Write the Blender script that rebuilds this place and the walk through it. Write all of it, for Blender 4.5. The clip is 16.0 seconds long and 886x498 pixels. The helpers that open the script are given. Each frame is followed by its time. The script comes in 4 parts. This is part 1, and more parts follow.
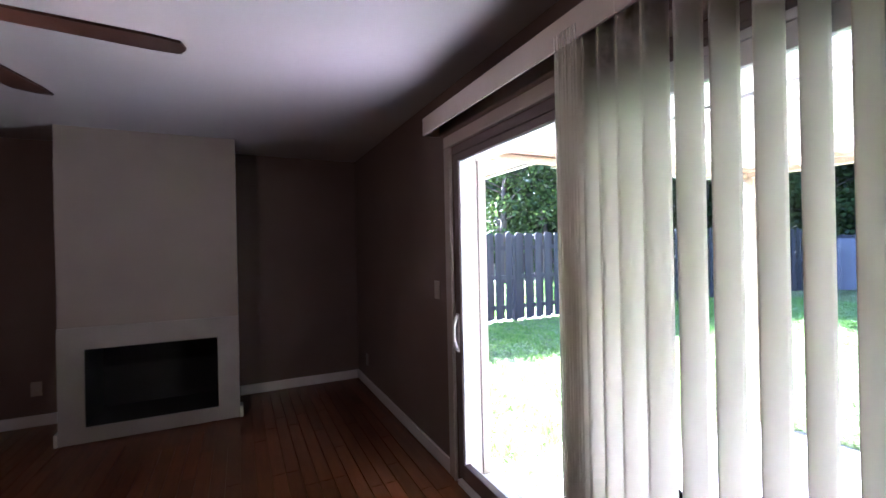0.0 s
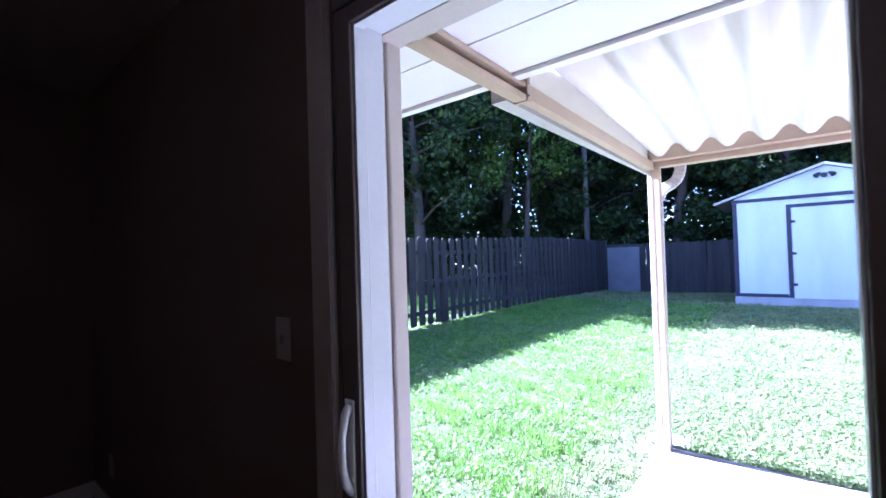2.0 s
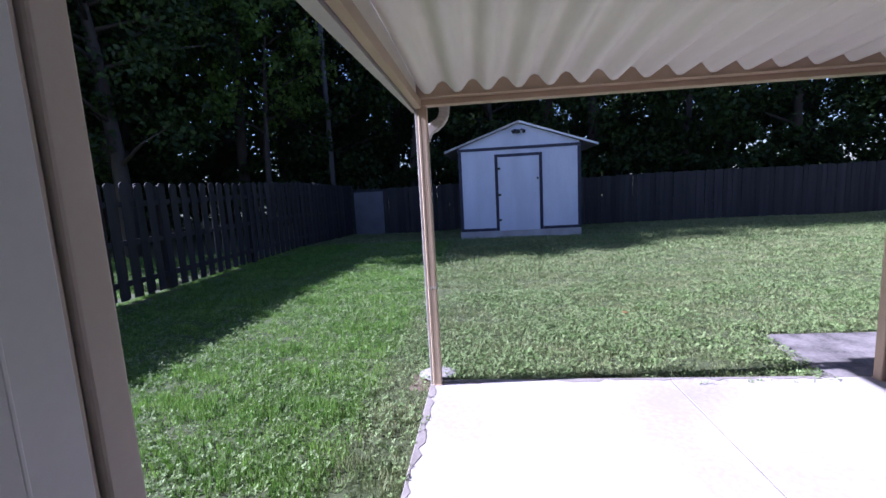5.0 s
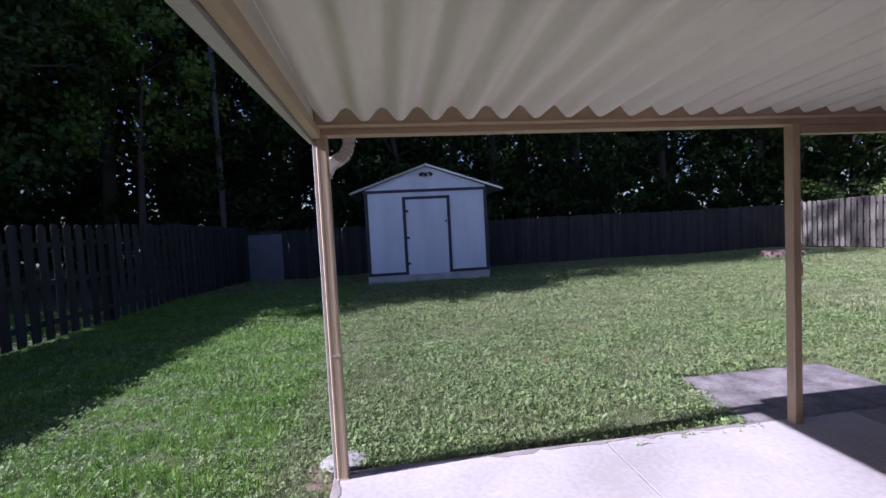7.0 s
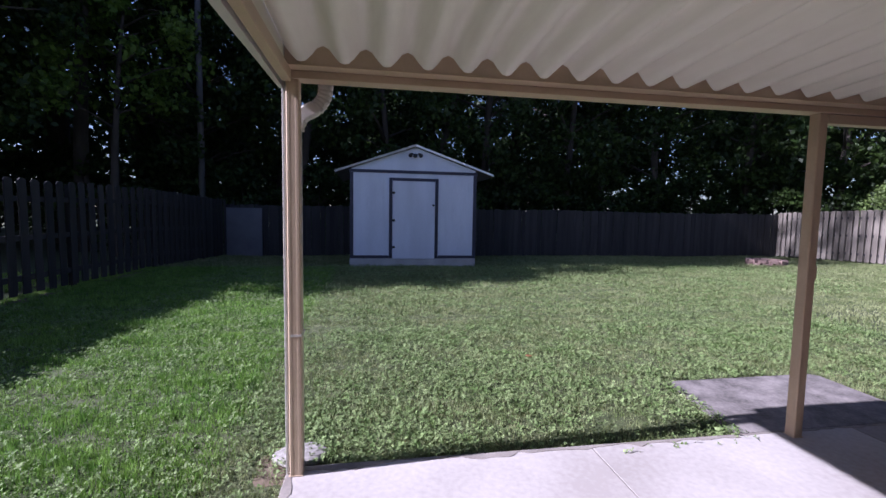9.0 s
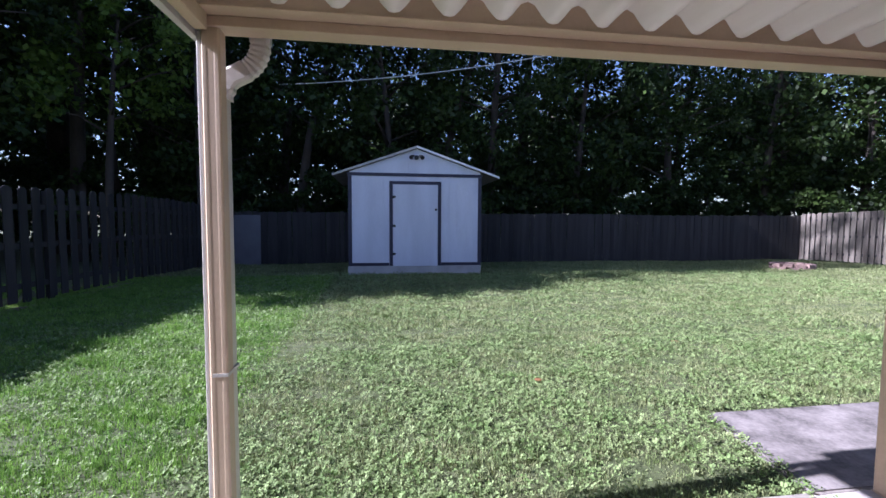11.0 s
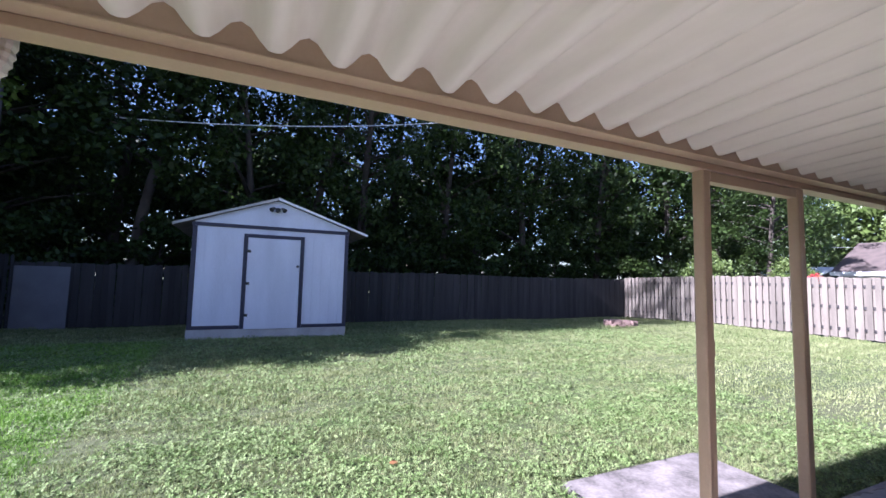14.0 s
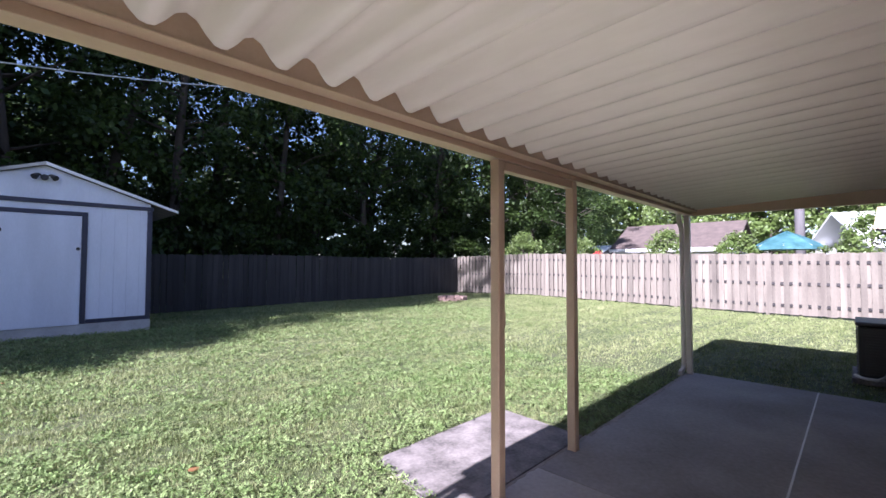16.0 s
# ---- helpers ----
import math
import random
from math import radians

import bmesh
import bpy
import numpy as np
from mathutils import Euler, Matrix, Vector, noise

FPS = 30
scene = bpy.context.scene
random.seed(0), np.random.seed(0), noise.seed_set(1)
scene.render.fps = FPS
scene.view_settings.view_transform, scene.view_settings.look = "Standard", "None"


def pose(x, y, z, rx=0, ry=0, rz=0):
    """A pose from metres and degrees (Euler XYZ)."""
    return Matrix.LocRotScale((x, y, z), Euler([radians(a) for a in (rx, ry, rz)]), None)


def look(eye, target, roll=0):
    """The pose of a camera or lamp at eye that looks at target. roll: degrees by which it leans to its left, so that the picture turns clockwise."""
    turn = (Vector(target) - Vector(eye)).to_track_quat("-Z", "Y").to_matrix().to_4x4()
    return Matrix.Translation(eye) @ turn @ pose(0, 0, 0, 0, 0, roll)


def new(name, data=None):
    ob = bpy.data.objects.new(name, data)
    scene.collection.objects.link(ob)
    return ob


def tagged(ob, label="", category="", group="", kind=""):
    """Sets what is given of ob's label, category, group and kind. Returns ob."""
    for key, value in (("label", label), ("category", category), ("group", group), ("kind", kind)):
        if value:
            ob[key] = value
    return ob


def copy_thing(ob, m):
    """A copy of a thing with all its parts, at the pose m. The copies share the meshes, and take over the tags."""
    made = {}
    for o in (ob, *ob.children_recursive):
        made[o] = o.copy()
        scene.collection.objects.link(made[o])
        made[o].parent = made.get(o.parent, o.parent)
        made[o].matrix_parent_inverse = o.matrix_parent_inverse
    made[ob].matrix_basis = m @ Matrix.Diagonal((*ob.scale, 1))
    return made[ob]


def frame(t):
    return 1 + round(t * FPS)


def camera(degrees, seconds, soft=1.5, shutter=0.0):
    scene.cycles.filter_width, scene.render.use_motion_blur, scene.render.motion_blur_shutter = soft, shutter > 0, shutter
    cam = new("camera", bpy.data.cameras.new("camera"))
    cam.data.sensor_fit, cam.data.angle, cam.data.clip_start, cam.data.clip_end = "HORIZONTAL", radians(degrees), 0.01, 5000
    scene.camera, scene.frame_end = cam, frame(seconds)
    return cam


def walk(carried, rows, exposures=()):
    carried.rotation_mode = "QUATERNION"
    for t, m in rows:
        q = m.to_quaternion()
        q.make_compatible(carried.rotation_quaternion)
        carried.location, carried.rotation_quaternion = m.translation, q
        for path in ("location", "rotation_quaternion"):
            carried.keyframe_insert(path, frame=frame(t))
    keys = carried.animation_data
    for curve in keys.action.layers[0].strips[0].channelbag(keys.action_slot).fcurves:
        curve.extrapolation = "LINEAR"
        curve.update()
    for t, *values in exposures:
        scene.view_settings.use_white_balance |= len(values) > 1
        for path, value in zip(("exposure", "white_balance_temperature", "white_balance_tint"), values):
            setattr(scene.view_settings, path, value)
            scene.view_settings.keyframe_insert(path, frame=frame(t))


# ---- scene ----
cam = camera(92.6, 16.0, shutter=0.15)
PATH = [
    (0, (2.103, -3.92, 1.509), (0.3, -3.056, 1.509), -1.2),
    (0.5, (1.86, -3.834, 1.483), (0.194, -2.728, 1.524), -5.5),
    (1, (1.474, -3.781, 1.489), (-0.065, -2.504, 1.519), -3.4),
    (1.5, (1.085, -3.614, 1.495), (-0.424, -2.303, 1.446), -2.5),
    (2, (0.728, -3.417, 1.461), (-0.53, -1.863, 1.495), -1.8),
    (2.5, (0.497, -3.238, 1.478), (-0.494, -1.501, 1.514), -1.2),
    (3, (0.394, -3.115, 1.465), (-0.056, -1.168, 1.382), 0.7),
    (3.5, (0.369, -3.101, 1.462), (0.186, -1.116, 1.306), -2.2),
    (6, (0.413, -2.965, 1.471), (0.215, -0.994, 1.19), -3.6),
    (6.5, (0.334, -2.757, 1.487), (0.555, -0.781, 1.262), -5.3),
    (7, (0.359, -2.589, 1.488), (0.609, -0.607, 1.39), -3.0),
    (7.5, (0.371, -2.49, 1.449), (0.513, -0.499, 1.32), -0.0),
    (8, (0.379, -2.414, 1.397), (0.671, -0.451, 1.151), 1.2),
    (8.5, (0.385, -2.362, 1.389), (0.702, -0.394, 1.218), 1.0),
    (11, (0.629, -1.725, 1.348), (0.904, 0.253, 1.227), 0.3),
    (11.5, (0.699, -1.615, 1.333), (0.909, 0.369, 1.474), 0.4),
    (12, (0.789, -1.552, 1.357), (1.166, 0.408, 1.502), 1.7),
    (12.5, (0.767, -1.497, 1.395), (1.283, 0.43, 1.54), 1.4),
    (13, (0.777, -1.502, 1.404), (1.333, 0.412, 1.562), 0.9),
    (13.5, (0.795, -1.524, 1.4), (1.482, 0.347, 1.555), 1.2),
    (14, (0.823, -1.52, 1.404), (1.662, 0.289, 1.56), 1.3),
    (14.5, (0.84, -1.55, 1.388), (1.835, 0.177, 1.544), 1.4),
    (15, (0.893, -1.571, 1.395), (2.013, 0.082, 1.512), 1.5),
    (15.5, (0.957, -1.579, 1.417), (2.237, -0.045, 1.512), 0.7),
    (16, (1.015, -1.585, 1.416), (2.445, -0.188, 1.487), 0.1),
]
EXPOSURES = [(0.0, 5.65, 4900, 30), (0.5, 5.15, 4850, 29), (1.0, 4.5, 4700, 29), (1.5, 4.3, 4500, 32), (2.0, 3.9, 4450, 34), (2.5, 3.5, 4480, 35),
             (3.0, 2.95, 4520, 35), (3.5, 2.4, 4600, 34), (6.0, 1.4, 5150, 33), (7.0, 1.2, 5200, 33), (8.7, 1.15, 5300, 32), (11.0, 1.75, 5250, 28),
             (12.0, 2.05, 5250, 29.5), (14.0, 2.1, 5300, 29), (16.0, 2.0, 5500, 29)]
walk(cam, [(t, look(e, g, r)) for t, e, g, r in PATH], EXPOSURES)

# ---- light ----
SUN = Vector((-1.52, -0.12, 1.0)).normalized()
world = bpy.data.worlds.new("world")
scene.world = world
world.use_nodes = True
wn = world.node_tree.nodes
sky = wn.new("ShaderNodeTexSky")
sky.sky_type, sky.sun_disc = "NISHITA", False
sky.sun_elevation = math.asin(SUN.z)
sky.sun_rotation = math.atan2(SUN.x, SUN.y)
wn["Background"].inputs["Strength"].default_value = 0.05
world.node_tree.links.new(sky.outputs[0], wn["Background"].inputs["Color"])
sun = new("sun", bpy.data.lights.new("sun", "SUN"))
sun.data.energy, sun.data.angle, sun.data.color = 5.0, radians(0.55), (1.0, 0.95, 0.88)
sun.matrix_world = look(SUN * 40, (0, 0, 0))


# ---- materials ----
def mat(name, a, b=None, scale=6.0, fine=60.0, rough=0.6, metal=0.0, bump=0.15, depth=0.004, stretch=(1, 1, 1),
        vary=0.0, trans=0.0, spec=0.5, stain=0.0):
    """Principled surface: two noise scales mix colours a and b, fine noise gives relief, vary changes pieces at random."""
    m = bpy.data.materials.new(name)
    m.use_nodes = True
    n, l = m.node_tree.nodes, m.node_tree.links
    p = n["Principled BSDF"]
    b = b or tuple(c * 0.8 for c in a)
    tc, mp = n.new("ShaderNodeTexCoord"), n.new("ShaderNodeMapping")
    mp.inputs["Scale"].default_value = stretch
    geo = n.new("ShaderNodeNewGeometry")
    l.new(geo.outputs["Position"], mp.inputs["Vector"])
    n1, n2 = n.new("ShaderNodeTexNoise"), n.new("ShaderNodeTexNoise")
    n1.inputs["Scale"].default_value, n1.inputs["Detail"].default_value = scale, 4
    n2.inputs["Scale"].default_value, n2.inputs["Detail"].default_value = fine, 3
    l.new(mp.outputs[0], n1.inputs["Vector"])
    l.new(mp.outputs[0], n2.inputs["Vector"])
    add = n.new("ShaderNodeMath")
    add.operation = "MULTIPLY_ADD"
    l.new(n2.outputs["Fac"], add.inputs[0])
    add.inputs[1].default_value = 0.45
    l.new(n1.outputs["Fac"], add.inputs[2])
    ramp = n.new("ShaderNodeMapRange")
    ramp.inputs["From Min"].default_value, ramp.inputs["From Max"].default_value = 0.5, 0.95
    l.new(add.outputs[0], ramp.inputs["Value"])
    mix = n.new("ShaderNodeMix")
    mix.data_type = "RGBA"
    mix.inputs["A"].default_value, mix.inputs["B"].default_value = (*a, 1), (*b, 1)
    l.new(ramp.outputs[0], mix.inputs["Factor"])
    out = mix.outputs["Result"]
    if vary:
        oi, hs = n.new("ShaderNodeObjectInfo"), n.new("ShaderNodeHueSaturation")
        sm, mr = n.new("ShaderNodeMath"), n.new("ShaderNodeMapRange")
        l.new(oi.outputs["Random"], sm.inputs[0])
        l.new(geo.outputs["Random Per Island"], sm.inputs[1])
        fr = n.new("ShaderNodeMath")
        fr.operation = "FRACT"
        l.new(sm.outputs[0], fr.inputs[0])
        l.new(fr.outputs[0], mr.inputs["Value"])
        mr.inputs["To Min"].default_value, mr.inputs["To Max"].default_value = 1 - vary, 1 + vary
        l.new(mr.outputs[0], hs.inputs["Value"])
        l.new(out, hs.inputs["Color"])
        out = hs.outputs[0]
    l.new(out, p.inputs["Base Color"])
    p.inputs["Roughness"].default_value, p.inputs["Metallic"].default_value = rough, metal
    p.inputs["Specular IOR Level"].default_value = spec
    if bump:
        bp = n.new("ShaderNodeBump")
        bp.inputs["Strength"].default_value, bp.inputs["Distance"].default_value = bump, depth
        l.new(add.outputs[0], bp.inputs["Height"])
        l.new(bp.outputs[0], p.inputs["Normal"])
    if trans:
        tr, ms = n.new("ShaderNodeBsdfTranslucent"), n.new("ShaderNodeMixShader")
        l.new(out, tr.inputs["Color"])
        ms.inputs[0].default_value = trans
        l.new(p.outputs[0], ms.inputs[1])
        l.new(tr.outputs[0], ms.inputs[2])
        l.new(ms.outputs[0], n["Material Output"].inputs["Surface"])
    return m


M_WALL = mat("taupe_wall_paint", (0.14, 0.095, 0.077), (0.125, 0.085, 0.068), 3, 220, 0.75, bump=0.08, depth=0.001)
M_CHIM = mat("pale_chimney_paint", (0.27, 0.225, 0.195), (0.245, 0.205, 0.178), 3, 200, 0.7, bump=0.08, depth=0.001)
M_SURR = mat("pale_stone_surround", (0.31, 0.28, 0.25), (0.27, 0.24, 0.22), 5, 90, 0.45, bump=0.05)
M_CEIL = mat("ceiling_paint", (0.50, 0.475, 0.465), (0.46, 0.44, 0.43), 2, 150, 0.85, bump=0.2, depth=0.002)
M_TRIM = mat("white_trim_paint", (0.66, 0.63, 0.60), (0.60, 0.57, 0.54), 3, 80, 0.45, bump=0.03)
M_CASE = mat("beige_door_casing", (0.40, 0.34, 0.29), (0.36, 0.30, 0.26), 3, 90, 0.5, bump=0.04)
M_BROWN = mat("dark_brown_frame", (0.145, 0.11, 0.095), (0.12, 0.09, 0.077), 4, 90, 0.45, bump=0.03)
M_FLOOR = mat("red_brown_oak", (0.15, 0.052, 0.022), (0.085, 0.026, 0.011), 3, 22, 0.32, bump=0.06, depth=0.002, stretch=(1, 9, 1), vary=0.22)
M_BLACK = mat("black_firebox", (0.006, 0.006, 0.006), (0.012, 0.011, 0.01), 4, 40, 0.85)
M_FAN = mat("dark_walnut_blade", (0.045, 0.016, 0.009), (0.028, 0.01, 0.006), 4, 40, 0.4, stretch=(1, 8, 1))
M_BRONZE = mat("dark_bronze", (0.05, 0.03, 0.02), (0.03, 0.02, 0.014), 6, 60, 0.35, 0.8, bump=0.03)
M_VANE = mat("cream_vane", (0.93, 0.91, 0.85), (0.90, 0.88, 0.82), 4, 160, 0.55, bump=0.06, depth=0.001, trans=0.85)
M_VAL = mat("valance_vinyl", (0.62, 0.55, 0.48), (0.56, 0.50, 0.44), 3, 90, 0.5, bump=0.04)
M_MOULD = mat("pale_taupe_moulding", (0.60, 0.53, 0.455), (0.54, 0.475, 0.41), 3, 70, 0.5, bump=0.04)
M_VINYL = mat("white_vinyl", (0.74, 0.75, 0.76), (0.68, 0.69, 0.70), 3, 60, 0.4, bump=0.03)
M_PLATE = mat("almond_plastic", (0.36, 0.31, 0.26), (0.33, 0.285, 0.24), 4, 60, 0.35, bump=0.0)
M_HANDLE = mat("white_enamel_handle", (0.78, 0.77, 0.74), (0.72, 0.71, 0.69), 5, 60, 0.25, bump=0.0)
M_TAN = mat("tan_painted_aluminium", (0.50, 0.38, 0.258), (0.44, 0.33, 0.22), 4, 70, 0.42, bump=0.05, depth=0.001)
M_ROOF = mat("cream_corrugated_aluminium", (0.83, 0.795, 0.67), (0.74, 0.70, 0.575), 1.6, 40, 0.45, bump=0.03, stretch=(1, 0.15, 1))
M_SOFF = mat("white_soffit_paint", (0.85, 0.83, 0.78), (0.80, 0.78, 0.73), 2, 60, 0.6, bump=0.05)
M_GUTTER = mat("pale_gutter_enamel", (0.54, 0.505, 0.45), (0.46, 0.43, 0.38), 4, 50, 0.35, bump=0.03)
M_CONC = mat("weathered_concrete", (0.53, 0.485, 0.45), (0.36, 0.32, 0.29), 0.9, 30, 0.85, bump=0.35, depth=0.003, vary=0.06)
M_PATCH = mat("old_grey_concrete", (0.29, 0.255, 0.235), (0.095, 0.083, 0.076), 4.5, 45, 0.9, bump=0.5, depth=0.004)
# Stained concrete, darkened further to hold the shade under the cover in its colour.
M_CONC_SHADE = mat("stained_shade_concrete", (0.34, 0.31, 0.285), (0.20, 0.18, 0.163), 1.4, 30, 0.85, bump=0.35, depth=0.003, vary=0.06)
M_STONE = mat("pale_stone", (0.46, 0.42, 0.38), (0.20, 0.18, 0.16), 30, 110, 0.85, bump=0.5)
M_SOIL = mat("lawn_soil", (0.055, 0.075, 0.022), (0.085, 0.09, 0.04), 1.2, 30, 0.95, bump=0.6, depth=0.02)
M_GRASS = mat("grass_blade", (0.122, 0.17, 0.05), (0.335, 0.352, 0.172), 8, 1.1, 0.6, bump=0.0, vary=0.34, trans=0.3, spec=0.25)
M_GRASS_L = mat("lush_grass_blade", (0.09, 0.20, 0.025), (0.245, 0.385, 0.075), 8, 1.3, 0.6, bump=0.0, vary=0.34, trans=0.3, spec=0.25)
M_CLOVER = mat("clover_leaf", (0.12, 0.195, 0.05), (0.28, 0.345, 0.145), 7, 40, 0.65, bump=0.0, vary=0.36, trans=0.25, spec=0.25)
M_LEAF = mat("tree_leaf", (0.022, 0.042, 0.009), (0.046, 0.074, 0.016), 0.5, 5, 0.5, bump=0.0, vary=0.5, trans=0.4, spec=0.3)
# Brighter leaf copy: sunlight is put into the colour, little sun arrives there.
M_LEAF3 = mat("maple_leaf_sun_tone", (0.08, 0.15, 0.02), (0.15, 0.22, 0.04), 0.5, 5, 0.5, bump=0.0, vary=0.4, trans=0.5, spec=0.3)
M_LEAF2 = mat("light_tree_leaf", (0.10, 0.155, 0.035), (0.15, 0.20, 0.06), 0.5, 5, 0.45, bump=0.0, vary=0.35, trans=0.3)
M_BARK = mat("dark_bark", (0.075, 0.06, 0.048), (0.04, 0.032, 0.026), 3, 25, 0.95, bump=0.8, depth=0.03, stretch=(1, 1, 0.25))
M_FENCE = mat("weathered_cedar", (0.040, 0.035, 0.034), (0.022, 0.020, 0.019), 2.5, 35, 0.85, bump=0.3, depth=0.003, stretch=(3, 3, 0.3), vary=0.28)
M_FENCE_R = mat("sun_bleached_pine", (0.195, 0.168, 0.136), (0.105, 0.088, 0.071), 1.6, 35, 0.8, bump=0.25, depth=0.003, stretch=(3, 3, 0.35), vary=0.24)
M_PANEL = mat("grey_blue_board", (0.17, 0.165, 0.175), (0.12, 0.118, 0.127), 2, 40, 0.8)
M_SHED = mat("white_shed_siding", (0.62, 0.64, 0.73), (0.51, 0.53, 0.61), 1.3, 40, 0.6, bump=0.12, stretch=(2, 2, 0.4))
M_NAVY = mat("navy_trim_paint", (0.030, 0.030, 0.055), (0.022, 0.022, 0.04), 3, 40, 0.5, bump=0.05)
M_SHINGLE = mat("grey_shingle", (0.16, 0.14, 0.13), (0.10, 0.09, 0.085), 4, 50, 0.9, bump=0.5)
M_SHINGLE_B = mat("brown_shingle", (0.12, 0.09, 0.078), (0.075, 0.058, 0.05), 3, 40, 0.9, bump=0.5)
M_SKIRT = mat("grey_skirt_board", (0.42, 0.41, 0.40), (0.30, 0.29, 0.28), 3, 40, 0.8)
M_BRICK = mat("red_brick", (0.26, 0.09, 0.06), (0.19, 0.07, 0.05), 6, 60, 0.85, bump=0.4, vary=0.2)
M_PAVER = mat("pink_paver", (0.27, 0.18, 0.15), (0.20, 0.13, 0.108), 6, 60, 0.85, bump=0.3, vary=0.15)
M_AC = mat("charcoal_metal", (0.035, 0.035, 0.037), (0.025, 0.025, 0.027), 5, 60, 0.45, 0.3, bump=0.03)
M_RUBBER = mat("black_rubber", (0.02, 0.02, 0.02), (0.03, 0.03, 0.03), 6, 60, 0.5)
M_POLE = mat("grey_utility_pole", (0.13, 0.12, 0.125), (0.09, 0.085, 0.085), 3, 30, 0.9, stretch=(1, 1, 0.2))
M_WIRE = mat("pale_wire", (0.62, 0.62, 0.62), (0.55, 0.55, 0.55), 4, 40, 0.5, bump=0.0)
M_UMB = mat("teal_canvas", (0.010, 0.060, 0.066), (0.06, 0.16, 0.18), 2, 60, 0.8)
M_HOUSE = mat("white_siding", (0.72, 0.72, 0.72), (0.66, 0.66, 0.66), 2, 30, 0.6)
M_ROOFW = mat("pale_metal_roof", (0.72, 0.74, 0.76), (0.66, 0.68, 0.70), 1, 20, 0.4)
M_RED = mat("red_blossom", (0.45, 0.03, 0.04), (0.35, 0.02, 0.03), 5, 40, 0.5, bump=0.0)
M_BARE = mat("bare_soil_and_straw", (0.20, 0.145, 0.095), (0.11, 0.08, 0.055), 5, 70, 0.95, bump=0.7, depth=0.01)
M_GRIME = mat("dark_edge_grime", (0.32, 0.28, 0.245), (0.20, 0.172, 0.148), 6, 60, 0.95, bump=0.4)
M_DRY = mat("dry_leaf", (0.36, 0.17, 0.07), (0.28, 0.13, 0.05), 8, 40, 0.6, bump=0.0)


def glass_material():
    m = bpy.data.materials.new("window_glass")
    m.use_nodes = True
    n, l = m.node_tree.nodes, m.node_tree.links
    t, g, f, x = n.new("ShaderNodeBsdfTransparent"), n.new("ShaderNodeBsdfGlossy"), n.new("ShaderNodeFresnel"), n.new("ShaderNodeMixShader")
    t.inputs["Color"].default_value = (0.93, 0.95, 0.94, 1)
    g.inputs["Roughness"].default_value = 0.01
    f.inputs["IOR"].default_value = 1.45
    for a, b in ((f.outputs[0], x.inputs[0]), (t.outputs[0], x.inputs[1]), (g.outputs[0], x.inputs[2]), (x.outputs[0], n["Material Output"].inputs["Surface"])):
        l.new(a, b)
    return m


M_GLASS = glass_material()


def glow_material(name, colour, strength):
    m = bpy.data.materials.new(name)
    m.use_nodes = True
    p = m.node_tree.nodes["Principled BSDF"]
    p.inputs["Base Color"].default_value = (0.8, 0.8, 0.8, 1)
    p.inputs["Emission Color"].default_value, p.inputs["Emission Strength"].default_value = (*colour, 1), strength
    return m


M_BULB = glow_material("lit_bulb", (1.0, 0.72, 0.45), 3.0)


# ---- mesh tools ----
def box(bm, x0, x1, y0, y1, z0, z1, bevel=0.0):
    vs = [bm.verts.new((x, y, z)) for z in (z0, z1) for y in (y0, y1) for x in (x0, x1)]
    fs = [bm.faces.new([vs[i] for i in q]) for q in ((0, 2, 3, 1), (4, 5, 7, 6), (0, 1, 5, 4), (2, 6, 7, 3), (0, 4, 6, 2), (1, 3, 7, 5))]
    if bevel:
        es = list({e for f in fs for e in f.edges})
        bmesh.ops.bevel(bm, geom=es, offset=bevel, segments=2, affect="EDGES", profile=0.5)
    return bm


def boxes(*specs, bevel=0.0):
    bm = bmesh.new()
    for s in specs:
        box(bm, *s, bevel=bevel)
    return bm


def extrude(profile, axis, a, b):
    """A closed outline in the plane across axis ('x': (y, z), 'y': (x, z), 'z': (x, y)), drawn out from a to b."""
    bm = bmesh.new()
    put = {"x": lambda u, v, w: (w, u, v), "y": lambda u, v, w: (u, w, v), "z": lambda u, v, w: (u, v, w)}[axis]
    r0 = [bm.verts.new(put(u, v, a)) for u, v in profile]
    r1 = [bm.verts.new(put(u, v, b)) for u, v in profile]
    n = len(profile)
    bm.faces.new(r0)
    bm.faces.new(r1)
    for i in range(n):
        bm.faces.new((r0[i], r0[(i + 1) % n], r1[(i + 1) % n], r1[i]))
    bmesh.ops.recalc_face_normals(bm, faces=bm.faces[:])
    return bm


def tube(points, radii, seg=10, squash=1.0):
    """A round (or squashed) tube along points."""
    bm = bmesh.new()
    pts = [Vector(p) for p in points]
    if isinstance(radii, (int, float)):
        radii = [radii] * len(pts)
    rings = []
    for i, p in enumerate(pts):
        d = (pts[min(i + 1, len(pts) - 1)] - pts[max(i - 1, 0)]).normalized()
        u = d.orthogonal().normalized() if abs(d.y) > 0.9 else d.cross(Vector((0, 1, 0))).normalized()
        v = d.cross(u)
        rings.append([bm.verts.new(p + radii[i] * (math.cos(a) * u + squash * math.sin(a) * v)) for a in [2 * math.pi * k / seg for k in range(seg)]])
    for r0, r1 in zip(rings, rings[1:]):
        for k in range(seg):
            bm.faces.new((r0[k], r0[(k + 1) % seg], r1[(k + 1) % seg], r1[k]))
    bm.faces.new(rings[0])
    bm.faces.new(rings[-1])
    bmesh.ops.recalc_face_normals(bm, faces=bm.faces[:])
    return bm


